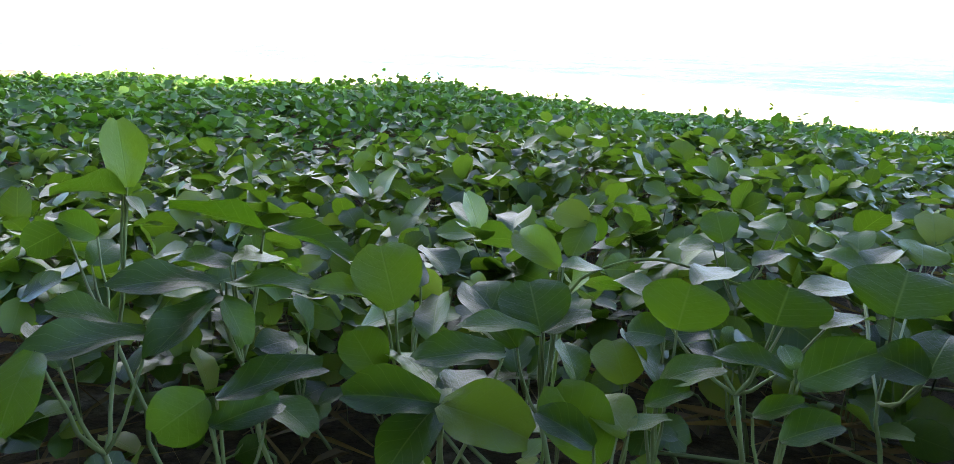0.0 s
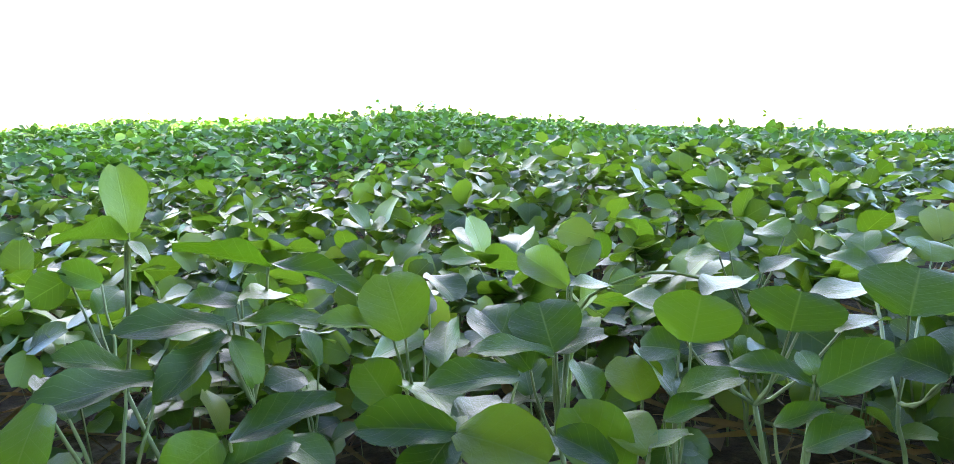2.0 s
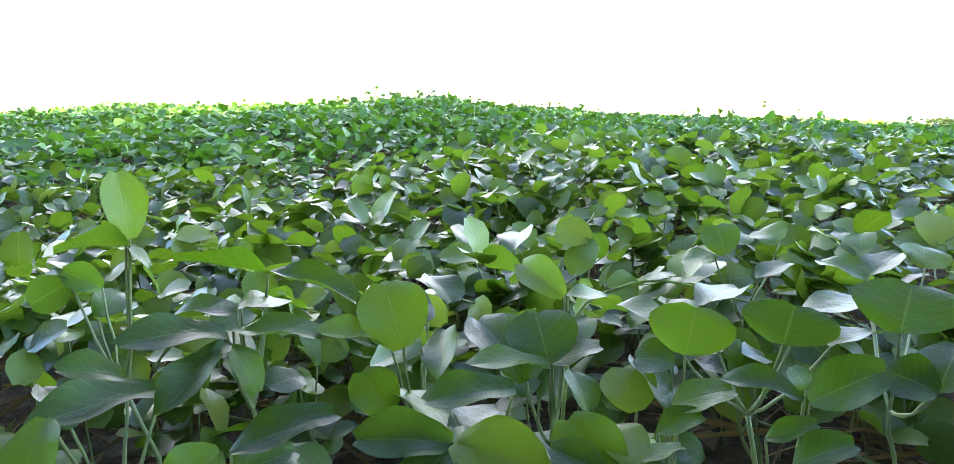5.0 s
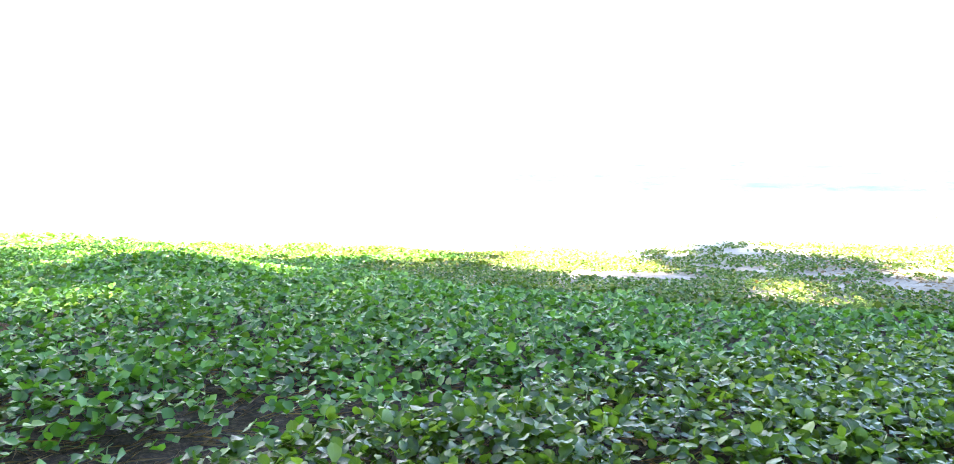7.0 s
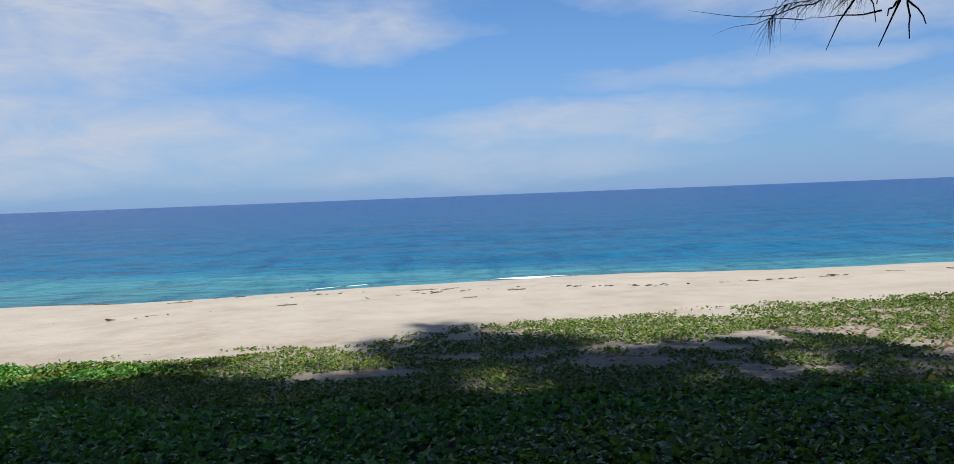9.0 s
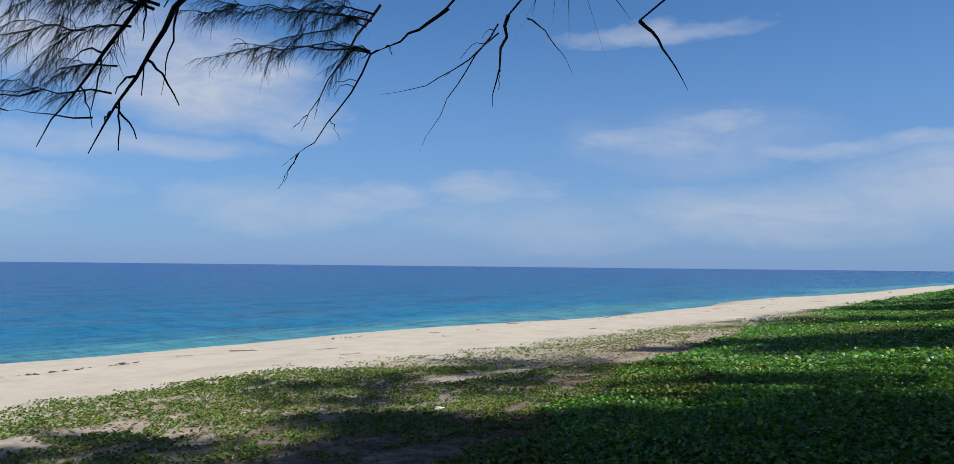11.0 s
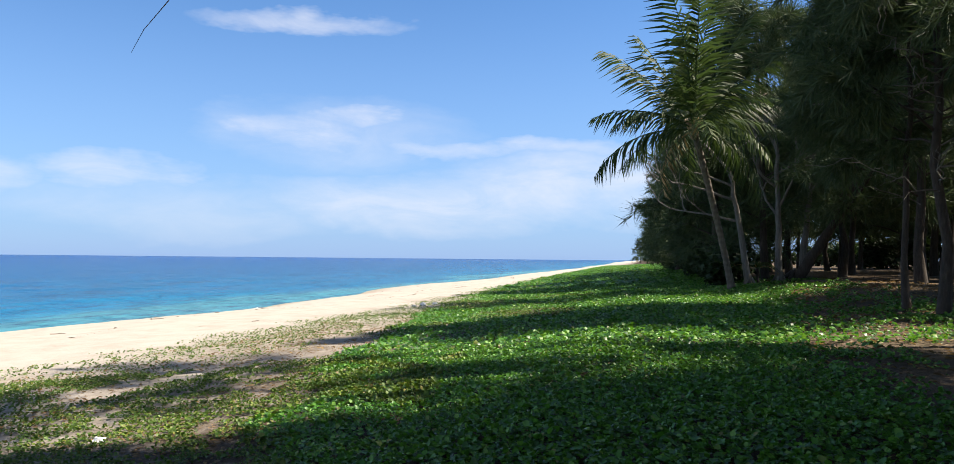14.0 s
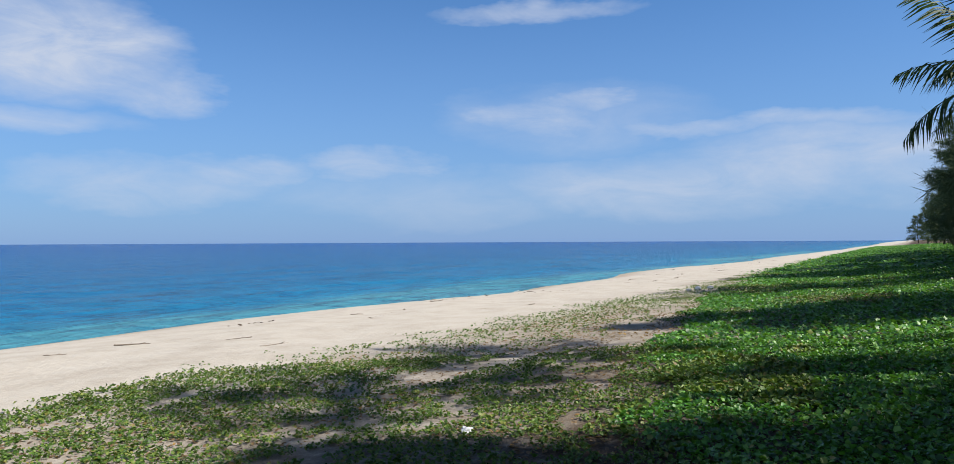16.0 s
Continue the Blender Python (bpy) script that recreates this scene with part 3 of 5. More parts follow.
def creeper(x0, x1, y0, y1, per_m2, nearest, farthest, template, size, seed, soup, loose=0.45, clear=0.62, low=1.0, thin=None, spare=True):
    """Threefold leaves over a stretch of the plan; those of the low, scattered growth go into thin."""
    r = np.random.default_rng(seed)
    n = int((x1 - x0) * (y1 - y0) * per_m2)
    x, y = r.uniform(x0, x1, n), r.uniform(y0, y1, n)
    d = from_path(x, y)
    thick, tall = cover(x, y)
    keep = (r.random(n) < thick) & (np.hypot(x - 0.03, y - 0.03) >= clear) & (d >= nearest) & (d < farthest)
    x, y, tall = x[keep], y[keep], low * tall[keep]
    n = len(x)
    up = r.random(n) ** 0.7
    z = ground(x, y) + tall * (0.2 + 0.85 * up + 0.22 * (r.random(n) > 0.93)) + 0.012
    yaw = r.uniform(0, 2 * math.pi, n)
    grown = size * (0.65 + 0.6 * r.random(n)) * (0.45 + 0.55 * ease(0.03, 0.07, tall))
    scant = (tall < 0.055) & spare
    for k, (turn, share) in enumerate(((-1.25, 0.9), (0.0, 1.0), (1.25, 0.9))):
        on = r.random(n) < (0.97 if k < 2 else 0.85)
        m = int(on.sum())
        pitch = r.normal(0.18, loose, m)
        R = turns(yaw[on] + turn + r.normal(0, 0.25, m), pitch, r.normal(0, loose, m))
        long = grown[on] * share * (0.85 + 0.3 * r.random(m))
        wide, spot = long * (0.92 + 0.2 * r.random(m)), np.stack([x[on], y[on], z[on]], -1)
        for target, mask in ((soup, ~scant[on]), (thin, scant[on])):
            if target is not None:
                scatter(target, template, spot[mask], R[mask], wide[mask], long[mask])
    return x, y, z


near = Soup()
nx, ny, nz = creeper(-4.5, 6, -1.8, 6.5, 820, 0.0, 1.1, LEAF_NEAR, 0.044, 11, near, spare=False)
mx, my, mz = creeper(-4.5, 6, -1.8, 6.5, 760, 1.1, 2.4, LEAF_CLOSE, 0.048, 15, near, spare=False)
nx, ny, nz = np.append(nx, mx), np.append(ny, my), np.append(nz, mz)
creeper(-0.7, 0.7, -0.1, 0.8, 220, 0.0, 1.0, LEAF_NEAR, 0.034, 18, near, 0.45, 0.26, 0.45, spare=False)
mid, sunburnt = Soup(), Soup()
creeper(-11, 16, -2, 14, 560, 2.4, 12, LEAF_MID, 0.049, 12, mid)
creeper(-11, 16, 0, 12.5, 620, 2.4, 12, LEAF_MID, 0.07, 17, None, thin=sunburnt)
creeper(-6.2, -3.6, 4.8, 7.0, 420, 2.7, 12, LEAF_MID, 0.058, 16, mid)
far = Soup()
creeper(-16, 48, -6.5, 14.5, 130, 12, 44, LEAF_FAR, 0.085, 13, far, 0.42, thin=sunburnt)
creeper(40, 250, -4, 14.5, 16, 44, 260, LEAF_FAR, 0.23, 14, far, 0.25, spare=False)
for name, soup, m in (("creeper_leaves_near", near, leaf_near), ("creeper_leaves", mid, leaf_far), ("creeper_leaves_distant", far, leaf_far), ("creeper_leaves_sparse", sunburnt, leaf_thin)):
    tagged(part(name, soup, m, uv=name.endswith("near")), "sparse olive beach creeper in low patches on sand" if soup is sunburnt else "dense green beach bean creeper covering the sand", "ground cover", kind="stuff")


# ---- the plants round the first viewpoint, leaf by leaf ----
leaf_meshes = []
for k, (fold, droop) in enumerate(((0.12, 0.1), (0.22, 0.16), (0.05, 0.22))):
    s = Soup()
    s.add(*blade(9, 0.42, fold, droop, 0.05, 6))
    leaf_meshes.append(s.mesh("leaf", leaf_own, uv=True))


def bean_plant(at, leaves, r=np.random.default_rng(21)):
    """A plant at (x, y) with leaves given by base, turn, length and width; a petiole leads from each to the ground."""
    x, y = at
    plant = tagged(new("beach_bean_plant"), "leafy green beach bean plant with rounded leaflets", "plant", "beach bean plants")
    foot = np.array([x, y, float(ground(x, y))])
    plant.location = foot
    for k, (base, turn, long, wide) in enumerate(leaves):
        ob = part("leaf", leaf_meshes[k % 3], leaf_own, plant)
        ob.matrix_local = Matrix.Translation(-Vector(foot)) @ pose(*base, *turn) @ Matrix.Diagonal((wide, long, long, 1))
    bases = [np.array(b) - foot for b, *_ in leaves]
    knot = np.mean(bases, 0)
    knot[2] = max(0.03, min(b[2] for b in bases) - 0.05)
    main = Soup()
    main.tube(bend((0.02, 0.03, -0.01), knot, 0.0, 8, 0.0012, r), np.linspace(0.0022, 0.0015, 8), 6)
    part("stem", main, stem_mat, plant)
    for b in bases:
        stalk = Soup()
        stalk.tube(bend(b, knot, -0.008, 6, 0.0006, r), np.linspace(0.0008, 0.0013, 6), 5)
        part("petiole", stalk, stem_mat, plant)
    return plant


bean_plant((-0.416, 0.267), [
    ((-0.387, 0.268, 0.524), (83, 2, 82), 0.042, 0.033),
    ((-0.387, 0.265, 0.520), (21, 23, -154), 0.058, 0.031),
    ((-0.386, 0.266, 0.519), (-41, 7, -45), 0.017, 0.019),
    ((-0.451, 0.259, 0.489), (-43, -57, -158), 0.027, 0.030),
    ((-0.442, 0.275, 0.482), (52, -41, 107), 0.027, 0.025),
    ((-0.440, 0.268, 0.464), (25, 26, 37), 0.033, 0.028),
])
bean_plant((-0.302, 0.279), [
    ((-0.319, 0.313, 0.500), (29, 20, -171), 0.069, 0.030),
    ((-0.319, 0.314, 0.501), (-8, 4, -66), 0.058, 0.031),
    ((-0.298, 0.265, 0.483), (24, -20, 168), 0.058, 0.032),
    ((-0.296, 0.268, 0.483), (4, 2, -62), 0.052, 0.032),
    ((-0.304, 0.277, 0.489), (-2, -5, 109), 0.051, 0.033),
    ((-0.303, 0.280, 0.491), (-5, 7, 9), 0.055, 0.031),
    ((-0.289, 0.258, 0.481), (-7, -4, -159), 0.058, 0.028),
    ((-0.287, 0.259, 0.480), (-58, 5, -80), 0.030, 0.024),
])
bean_plant((-0.296, 0.193), [
    ((-0.287, 0.215, 0.473), (13, -15, 179), 0.060, 0.032),
    ((-0.321, 0.218, 0.469), (34, -17, 152), 0.034, 0.029),
    ((-0.274, 0.158, 0.487), (-24, 3, -146), 0.038, 0.032),
    ((-0.302, 0.179, 0.464), (30, 19, 92), 0.033, 0.024),
])
bean_plant((-0.233, 0.220), [
    ((-0.230, 0.212, 0.457), (15, 11, -28), 0.051, 0.031),
    ((-0.227, 0.206, 0.447), (9, 28, -9), 0.036, 0.026),
    ((-0.240, 0.214, 0.454), (-15, -44, -169), 0.027, 0.034),
    ((-0.236, 0.246, 0.442), (-21, -3, -78), 0.029, 0.030),
])
bean_plant((-0.223, 0.336), [
    ((-0.217, 0.318, 0.472), (44, -9, 49), 0.045, 0.048),
    ((-0.229, 0.320, 0.472), (25, -9, 137), 0.041, 0.028),
    ((-0.239, 0.366, 0.467), (20, 6, 74), 0.060, 0.042),
    ((-0.203, 0.333, 0.453), (17, -28, 29), 0.051, 0.030),
    ((-0.227, 0.345, 0.460), (-18, -19, 113), 0.041, 0.043),
])
bean_plant((-0.152, 0.367), [
    ((-0.145, 0.352, 0.466), (36, -9, 39), 0.037, 0.048),
    ((-0.154, 0.343, 0.458), (28, -5, 62), 0.057, 0.042),
    ((-0.145, 0.352, 0.466), (22, -5, 142), 0.045, 0.026),
    ((-0.144, 0.353, 0.466), (26, 1, -53), 0.028, 0.031),
    ((-0.162, 0.400, 0.487), (29, -37, 59), 0.042, 0.027),
    ((-0.160, 0.401, 0.487), (-2, 10, -25), 0.034, 0.022),
])
bean_plant((-0.172, 0.300), [
    ((-0.144, 0.316, 0.468), (4, -14, 138), 0.046, 0.030),
    ((-0.169, 0.296, 0.440), (18, -28, 128), 0.049, 0.034),
    ((-0.169, 0.296, 0.440), (13, 15, 60), 0.067, 0.039),
    ((-0.168, 0.297, 0.440), (-1, 2, 6), 0.051, 0.035),
    ((-0.168, 0.296, 0.440), (0, 28, -84), 0.049, 0.045),
    ((-0.169, 0.295, 0.440), (-17, -5, -180), 0.042, 0.036),
    ((-0.214, 0.301, 0.440), (42, -18, 65), 0.032, 0.033),
])
bean_plant((-0.097, 0.338), [
    ((-0.090, 0.319, 0.425), (40, -21, 53), 0.046, 0.042),
    ((-0.092, 0.313, 0.436), (29, -20, 90), 0.031, 0.024),
    ((-0.083, 0.330, 0.437), (18, -14, 50), 0.034, 0.029),
    ((-0.083, 0.331, 0.439), (13, -9, -34), 0.023, 0.018),
    ((-0.127, 0.361, 0.440), (42, 20, 62), 0.026, 0.028),
    ((-0.104, 0.372, 0.441), (42, -6, 40), 0.029, 0.037),
])
bean_plant((-0.090, 0.384), [
    ((-0.089, 0.401, 0.466), (51, 7, 12), 0.030, 0.056),
    ((-0.094, 0.397, 0.462), (9, -23, 104), 0.021, 0.032),
    ((-0.088, 0.379, 0.444), (30, 10, -51), 0.034, 0.030),
    ((-0.089, 0.379, 0.444), (29, 23, 64), 0.039, 0.030),
    ((-0.089, 0.364, 0.437), (31, 18, -46), 0.025, 0.021),
])
bean_plant((-0.067, 0.451), [
    ((-0.045, 0.426, 0.472), (48, 6, 3), 0.026, 0.060),
    ((-0.026, 0.458, 0.464), (13, -11, -34), 0.032, 0.032),
    ((-0.043, 0.461, 0.480), (14, -4, -51), 0.047, 0.043),
    ((-0.101, 0.466, 0.472), (1, -6, -6), 0.057, 0.039),
    ((-0.121, 0.445, 0.465), (2, 3, 69), 0.047, 0.040),
])
bean_plant((-0.029, 0.391), [
    ((-0.025, 0.401, 0.455), (39, 27, -47), 0.040, 0.035),
    ((-0.028, 0.401, 0.456), (13, -5, 96), 0.040, 0.028),
    ((-0.028, 0.403, 0.460), (59, 1, 65), 0.013, 0.020),
    ((-0.040, 0.380, 0.440), (30, 19, -55), 0.026, 0.017),
    ((-0.024, 0.370, 0.437), (33, 16, -54), 0.029, 0.026),
])
bean_plant((-0.004, 0.566), [
    ((0.008, 0.428, 0.489), (37, 3, -0), 0.034, 0.062),
    ((0.027, 0.421, 0.465), (22, -27, 77), 0.024, 0.035),
    ((0.027, 0.421, 0.465), (35, -4, -11), 0.035, 0.037),
    ((-0.040, 0.701, 0.434), (19, -10, -23), 0.054, 0.042),
    ((-0.041, 0.700, 0.433), (14, -5, 63), 0.046, 0.041),
    ((-0.002, 0.726, 0.441), (35, 13, 15), 0.031, 0.049),
])
bean_plant((-0.135, 0.679), [
    ((-0.152, 0.681, 0.443), (41, -14, 25), 0.037, 0.041),
    ((-0.114, 0.714, 0.453), (14, -19, 50), 0.031, 0.042),
    ((-0.160, 0.677, 0.439), (6, -11, 105), 0.029, 0.041),
    ((-0.114, 0.646, 0.437), (20, -5, -32), 0.035, 0.036),
])
bean_plant((-0.386, 0.678), [
    ((-0.449, 0.705, 0.401), (15, 11, 43), 0.071, 0.053),
    ((-0.407, 0.734, 0.401), (12, -14, 27), 0.067, 0.053),
    ((-0.417, 0.702, 0.398), (17, -17, 137), 0.061, 0.048),
    ((-0.295, 0.727, 0.408), (74, -7, 38), 0.028, 0.025),
    ((-0.363, 0.522, 0.434), (-4, -9, -115), 0.049, 0.043),
])


# a long pale runner arching over the leaves
vine = tagged(new("bean_runner"), "thin pale green bean runner arching over the leaves", "vine")
vine.location = (-0.20, 0.455, float(ground(-0.20, 0.455)))
arch, arch_t = Soup(), np.linspace(0, 1, 16)
arch_x, arch_y = -0.20 + 0.137 * arch_t, 0.455 + 0.06 * arch_t ** 0.8
arch_z = np.interp(arch_t, [0, 0.05, 0.15, 0.36, 0.5, 0.68, 0.85, 1.0], [0.30, 0.44, 0.462, 0.475, 0.476, 0.470, 0.463, 0.464])
arch.tube(np.stack([arch_x, arch_y, arch_z], -1) - np.array(vine.location), np.linspace(0.0014, 0.0007, 16), 6)
part("stem", arch, runner_mat, vine)

# smaller plants filling the ground about them
r = np.random.default_rng(5)
made = 0
while made < 110:
    x, y = r.uniform(-1.4, 0.8), r.uniform(0.15, 1.4)
    d = math.hypot(x - 0.03, y - 0.03)
    if d < 0.4 or d > 1.4 or r.random() > cover(np.array([x]), np.array([y]))[0][0]:
        continue
    made += 1
    z = float(ground(x, y)) + r.uniform(0.05, 0.13)
    yaw = r.uniform(0, 360)
    bean_plant((x, y), [((x + r.normal(0, 0.01), y + r.normal(0, 0.01), z + r.normal(0, 0.008)), (r.normal(12, 22), r.normal(0, 22), yaw + a + r.normal(0, 12)), *(s * r.uniform(0.85, 1.15),) * 2)
                        for s in (r.uniform(0.033, 0.047),) for a in (-72, 0, 72)])

# petioles, runners and dry litter under the leaves
stalks = Soup()
close = from_path(nx, ny) < 2.6
sx, sy, sz = nx[close], ny[close], nz[close]
q = r.permutation(len(sx))[:2600]
prism = (np.array([(-0.5, 0, 0), (0.5, 0, 0), (0, 0, 0.0016), (-0.5, 1, 0), (0.5, 1, 0), (0, 1, 0.0016)]), np.array([(0, 1, 4), (0, 4, 3), (1, 2, 5), (1, 5, 4), (2, 0, 3), (2, 3, 5)]), np.zeros((6, 2)))
tall = sz[q] - ground(sx[q], sy[q])
scatter(stalks, prism, np.stack([sx[q], sy[q], sz[q]], -1), turns(r.uniform(0, 6.3, len(q)), -1.3 + r.normal(0, 0.15, len(q)), np.zeros(len(q))), np.full(len(q), 0.0028), tall * 1.05)
for i in range(70):
    x, y = r.uniform(-2.6, 1.4), r.uniform(0.2, 3.2)
    a, p = r.uniform(0, 6.3), []
    for k in range(14):
        p.append((x, y, float(ground(x, y)) + 0.006 + 0.02 * abs(math.sin(k * 0.7 + i))))
        a += r.normal(0, 0.3)
        x, y = x + 0.07 * math.cos(a), y + 0.07 * math.sin(a)
    stalks.tube(p, 0.0022, 5)
for i in range(26):
    # climbing tendrils that stand above the leaves
    x, y = r.uniform(-2.4, 1.0), r.uniform(0.9, 3.6)
    z, a = float(ground(x, y)) + 0.06, r.uniform(0, 6.3)
    p = [(x, y, z)]
    for k in range(12):
        a += r.normal(0.12, 0.28)
        x, y, z = x + 0.022 * math.cos(a), y + 0.022 * math.sin(a), z + 0.02 * math.cos(k * 0.22)
        p.append((x, y, z))
    stalks.tube(p, np.linspace(0.0018, 0.0008, 13), 4)
shoots = Soup()
for i in range(150):
    if i < 95:
        x, y = r.uniform(-3.2, 0.9), r.uniform(2.4, 4.9)
    elif i < 120:
        x, y = r.normal(-4.9, 0.6), r.normal(5.6, 0.5)
    else:
        x, y = r.uniform(-8.0, -4.0), r.uniform(3.5, 6.5)
    thick, lift = cover(np.array([x]), np.array([y]))
    if thick[0] < 0.5:
        continue
    z = float(ground(x, y)) + 0.5 * float(lift[0])
    top = np.array([x + r.normal(0, 0.04), y + r.normal(0, 0.04), z + 0.5 * float(lift[0]) + r.uniform(0.03, 0.11)])
    p = bend((x, y, z), top, 0.0, 5, 0.006, r)
    stalks.tube(p, np.linspace(0.0022, 0.0012, 5), 4)
    k = int(r.integers(2, 5))
    scatter(shoots, LEAF_CLOSE, np.repeat(p[-1][None], k, 0) - np.array([[0, 0, 0.012]]) * np.arange(k)[:, None], turns(r.uniform(0, 6.3, k), r.normal(0.5, 0.5, k), r.normal(0, 0.4, k)), np.full(k, 0.03), r.uniform(0.024, 0.04, k))
tagged(part("creeper_shoots", shoots, leaf_near, uv=True), "small young leaves on upright shoots above the creepers", "ground cover", kind="stuff")
tagged(part("creeper_stems", stalks, stem_mat), "thin pale green and brown runners beneath the leaves", "stems", kind="stuff")

fallen = Soup()
n = 2600
fx, fy = r.uniform(-3, 4, n), r.uniform(-1.5, 4, n)
scatter(fallen, LEAF_MID, np.stack([fx, fy, ground(fx, fy) + 0.012], -1), turns(r.uniform(0, 6.3, n), r.normal(0, 0.2, n), r.normal(0, 0.3, n)), r.uniform(0.01, 0.04, n), r.uniform(0.03, 0.055, n))
needles = (np.array([(-0.5, 0, 0), (0.5, 0, 0), (0.3, 0.5, 0.05), (0, 1, 0)]), np.array([(0, 1, 2), (0, 2, 3)]), np.zeros((4, 2)))
n = 9000
fx, fy = r.uniform(-3, 3, n), r.uniform(-1.5, 3.5, n)
scatter(fallen, needles, np.stack([fx, fy, ground(fx, fy) + 0.01 + 0.02 * r.random(n)], -1), turns(r.uniform(0, 6.3, n), r.normal(0, 0.12, n), np.zeros(n)), np.full(n, 0.0022), r.uniform(0.07, 0.19, n))
n = 5000
fx, fy = r.uniform(11, 42, n), r.uniform(-9.5, -0.5, n)
scatter(fallen, LEAF_MID, np.stack([fx, fy, ground(fx, fy) + 0.02], -1), turns(r.uniform(0, 6.3, n), r.normal(0, 0.25, n), r.normal(0, 0.3, n)), r.uniform(0.03, 0.09, n), r.uniform(0.06, 0.22, n))
n = 12000
fx, fy = r.uniform(1, 24, n), r.uniform(4.2, 11, n)
on = (fy > dense_edge(fx) - 0.4) & (fy < plant_edge(fx) - 0.8) & (value_noise(fx * 0.6, fy, 0.8, 61) > 0.38)
fx, fy = fx[on], fy[on]
n = len(fx)
scatter(fallen, LEAF_MID, np.stack([fx, fy, ground(fx, fy) + 0.012], -1), turns(r.uniform(0, 6.3, n), r.normal(0, 0.25, n), r.normal(0, 0.3, n)), r.uniform(0.02, 0.05, n), r.uniform(0.03, 0.08, n))
n = 120
fx, fy = r.uniform(-6, 14, n), r.uniform(0, 9, n)
tk, tl = cover(fx, fy)
scatter(fallen, LEAF_MID, np.stack([fx, fy, ground(fx, fy) + tl * 0.95], -1), turns(r.uniform(0, 6.3, n), r.normal(0, 0.3, n), r.normal(0, 0.3, n)), r.uniform(0.02, 0.04, n), r.uniform(0.03, 0.05, n))
tagged(part("fallen_leaves", fallen, leaf_dry), "dry brown and yellow leaves and needles on the ground", "leaf litter", kind="stuff")


# ---- trees ----
def tuft(seed, count=16, long=0.34, wide=0.011, loose=0.5):
    """A hanging spray of straight needle-like twiglets along y."""
    r = np.random.default_rng(seed)
    v, f = [], []
    for i in range(count):
        o = np.array([0, r.uniform(0, 0.25), 0])
        a, b = r.normal(0, loose), r.normal(-0.2, loose)
        d = np.array([math.sin(a), math.cos(a) * math.cos(b), math.sin(b)]) * long * r.uniform(0.6, 1.1)
        side = np.cross(d, r.normal(size=3))
        side *= wide / (np.linalg.norm(side) + 1e-9)
        k = len(v)
        v += [o - side, o + side, o + d]
        f.append((k, k + 1, k + 2))
    return np.array(v), np.array(f), np.zeros((len(v), 2))


TUFTS = [tuft(s, 22, 0.36, 0.008, 0.6) for s in range(6)]
COARSE = [tuft(s + 20, 14, 0.36, 0.0085, 0.75) for s in range(6)]


def foliage(green, r, tips, sprays, size, tufts=None, spread=0.12):
    per = max(1, sprays // len(tips))
    P, D = [], []
    for s in tips:
        for q in range(per):
            k = r.random() * (len(s) - 1.001)
            P.append(s[int(k)] * (1 - k % 1) + s[int(k) + 1] * (k % 1) + r.normal(0, spread, 3))
            D.append(math.atan2(s[-1][0] - s[0][0], s[-1][1] - s[0][1]))
    P, D = np.array(P), np.array(D)
    for k, tpl in enumerate(tufts or TUFTS):
        sel = np.arange(len(P)) % 6 == k
        m = int(sel.sum())
        R = turns(-D[sel] + r.normal(0, 0.8, m), r.normal(-0.35, 0.5, m), r.normal(0, 0.5, m))
        s = size * r.uniform(0.8, 1.5, m)
        scatter(green, tpl, P[sel], R, s, s)


def casuarina(x, y, high, seed, spread=3.2, lowest=0.3, lean=(0.0, 0.0), sprays=900, girth=0.2, label="", size=1.0, limbs=26, tufts=None):
    r = np.random.default_rng(seed)
    base = new("casuarina_tree")
    base.location = (x, y, float(ground(x, y)))
    tagged(base, label or "tall dark casuarina tree with drooping needle foliage", "tree", "trees behind the beach")
    top = np.array([lean[0], lean[1], high])
    trunk = Soup()
    line = bend((0, 0, -0.15), top, 0, 10, 0.1, r)
    rad = girth * np.linspace(1, 0.12, 10) ** 0.9
    rad[0] *= 1.35
    trunk.tube(line, rad, 9)
    part("trunk", trunk, bark_mat, base)
    green = Soup()
    tips = []
    for i in range(limbs):
        wood = Soup()
        h = lowest + (0.97 - lowest) * (i + r.random()) / limbs
        k = h * 9
        a = line[int(k)] * (1 - k % 1) + line[min(int(k) + 1, 9)] * (k % 1)
        yaw = i * 2.4 + r.normal(0, 0.4)
        reach = spread * (1.05 - 0.75 * ((h - lowest) / (1 - lowest)) ** 1.3) * r.uniform(0.7, 1.15)
        b = a + np.array([math.cos(yaw) * reach, math.sin(yaw) * reach, reach * r.uniform(0.0, 0.45)])
        limb = bend(a, b, reach * 0.08, 6, 0.06, r)
        wood.tube(limb, girth * 0.28 * np.linspace(1, 0.2, 6), 5)
        for j in range(4):
            s = limb[2 + j]
            e = s + np.array([math.cos(yaw), math.sin(yaw), 0]) * reach * 0.25 + r.normal(0, reach * 0.16, 3)
            sub = bend(s, e, 0.03, 4)
            wood.tube(sub[::3], girth * 0.07 * np.array([1, 0.3]), 3, False)
            tips.append(sub)
        tips.append(limb[2:])
        part("limb", wood, bark_mat, base)
    foliage(green, r, tips, sprays, size, tufts)
    part("crown", green, needle_mat, base, smooth=False)
    return base


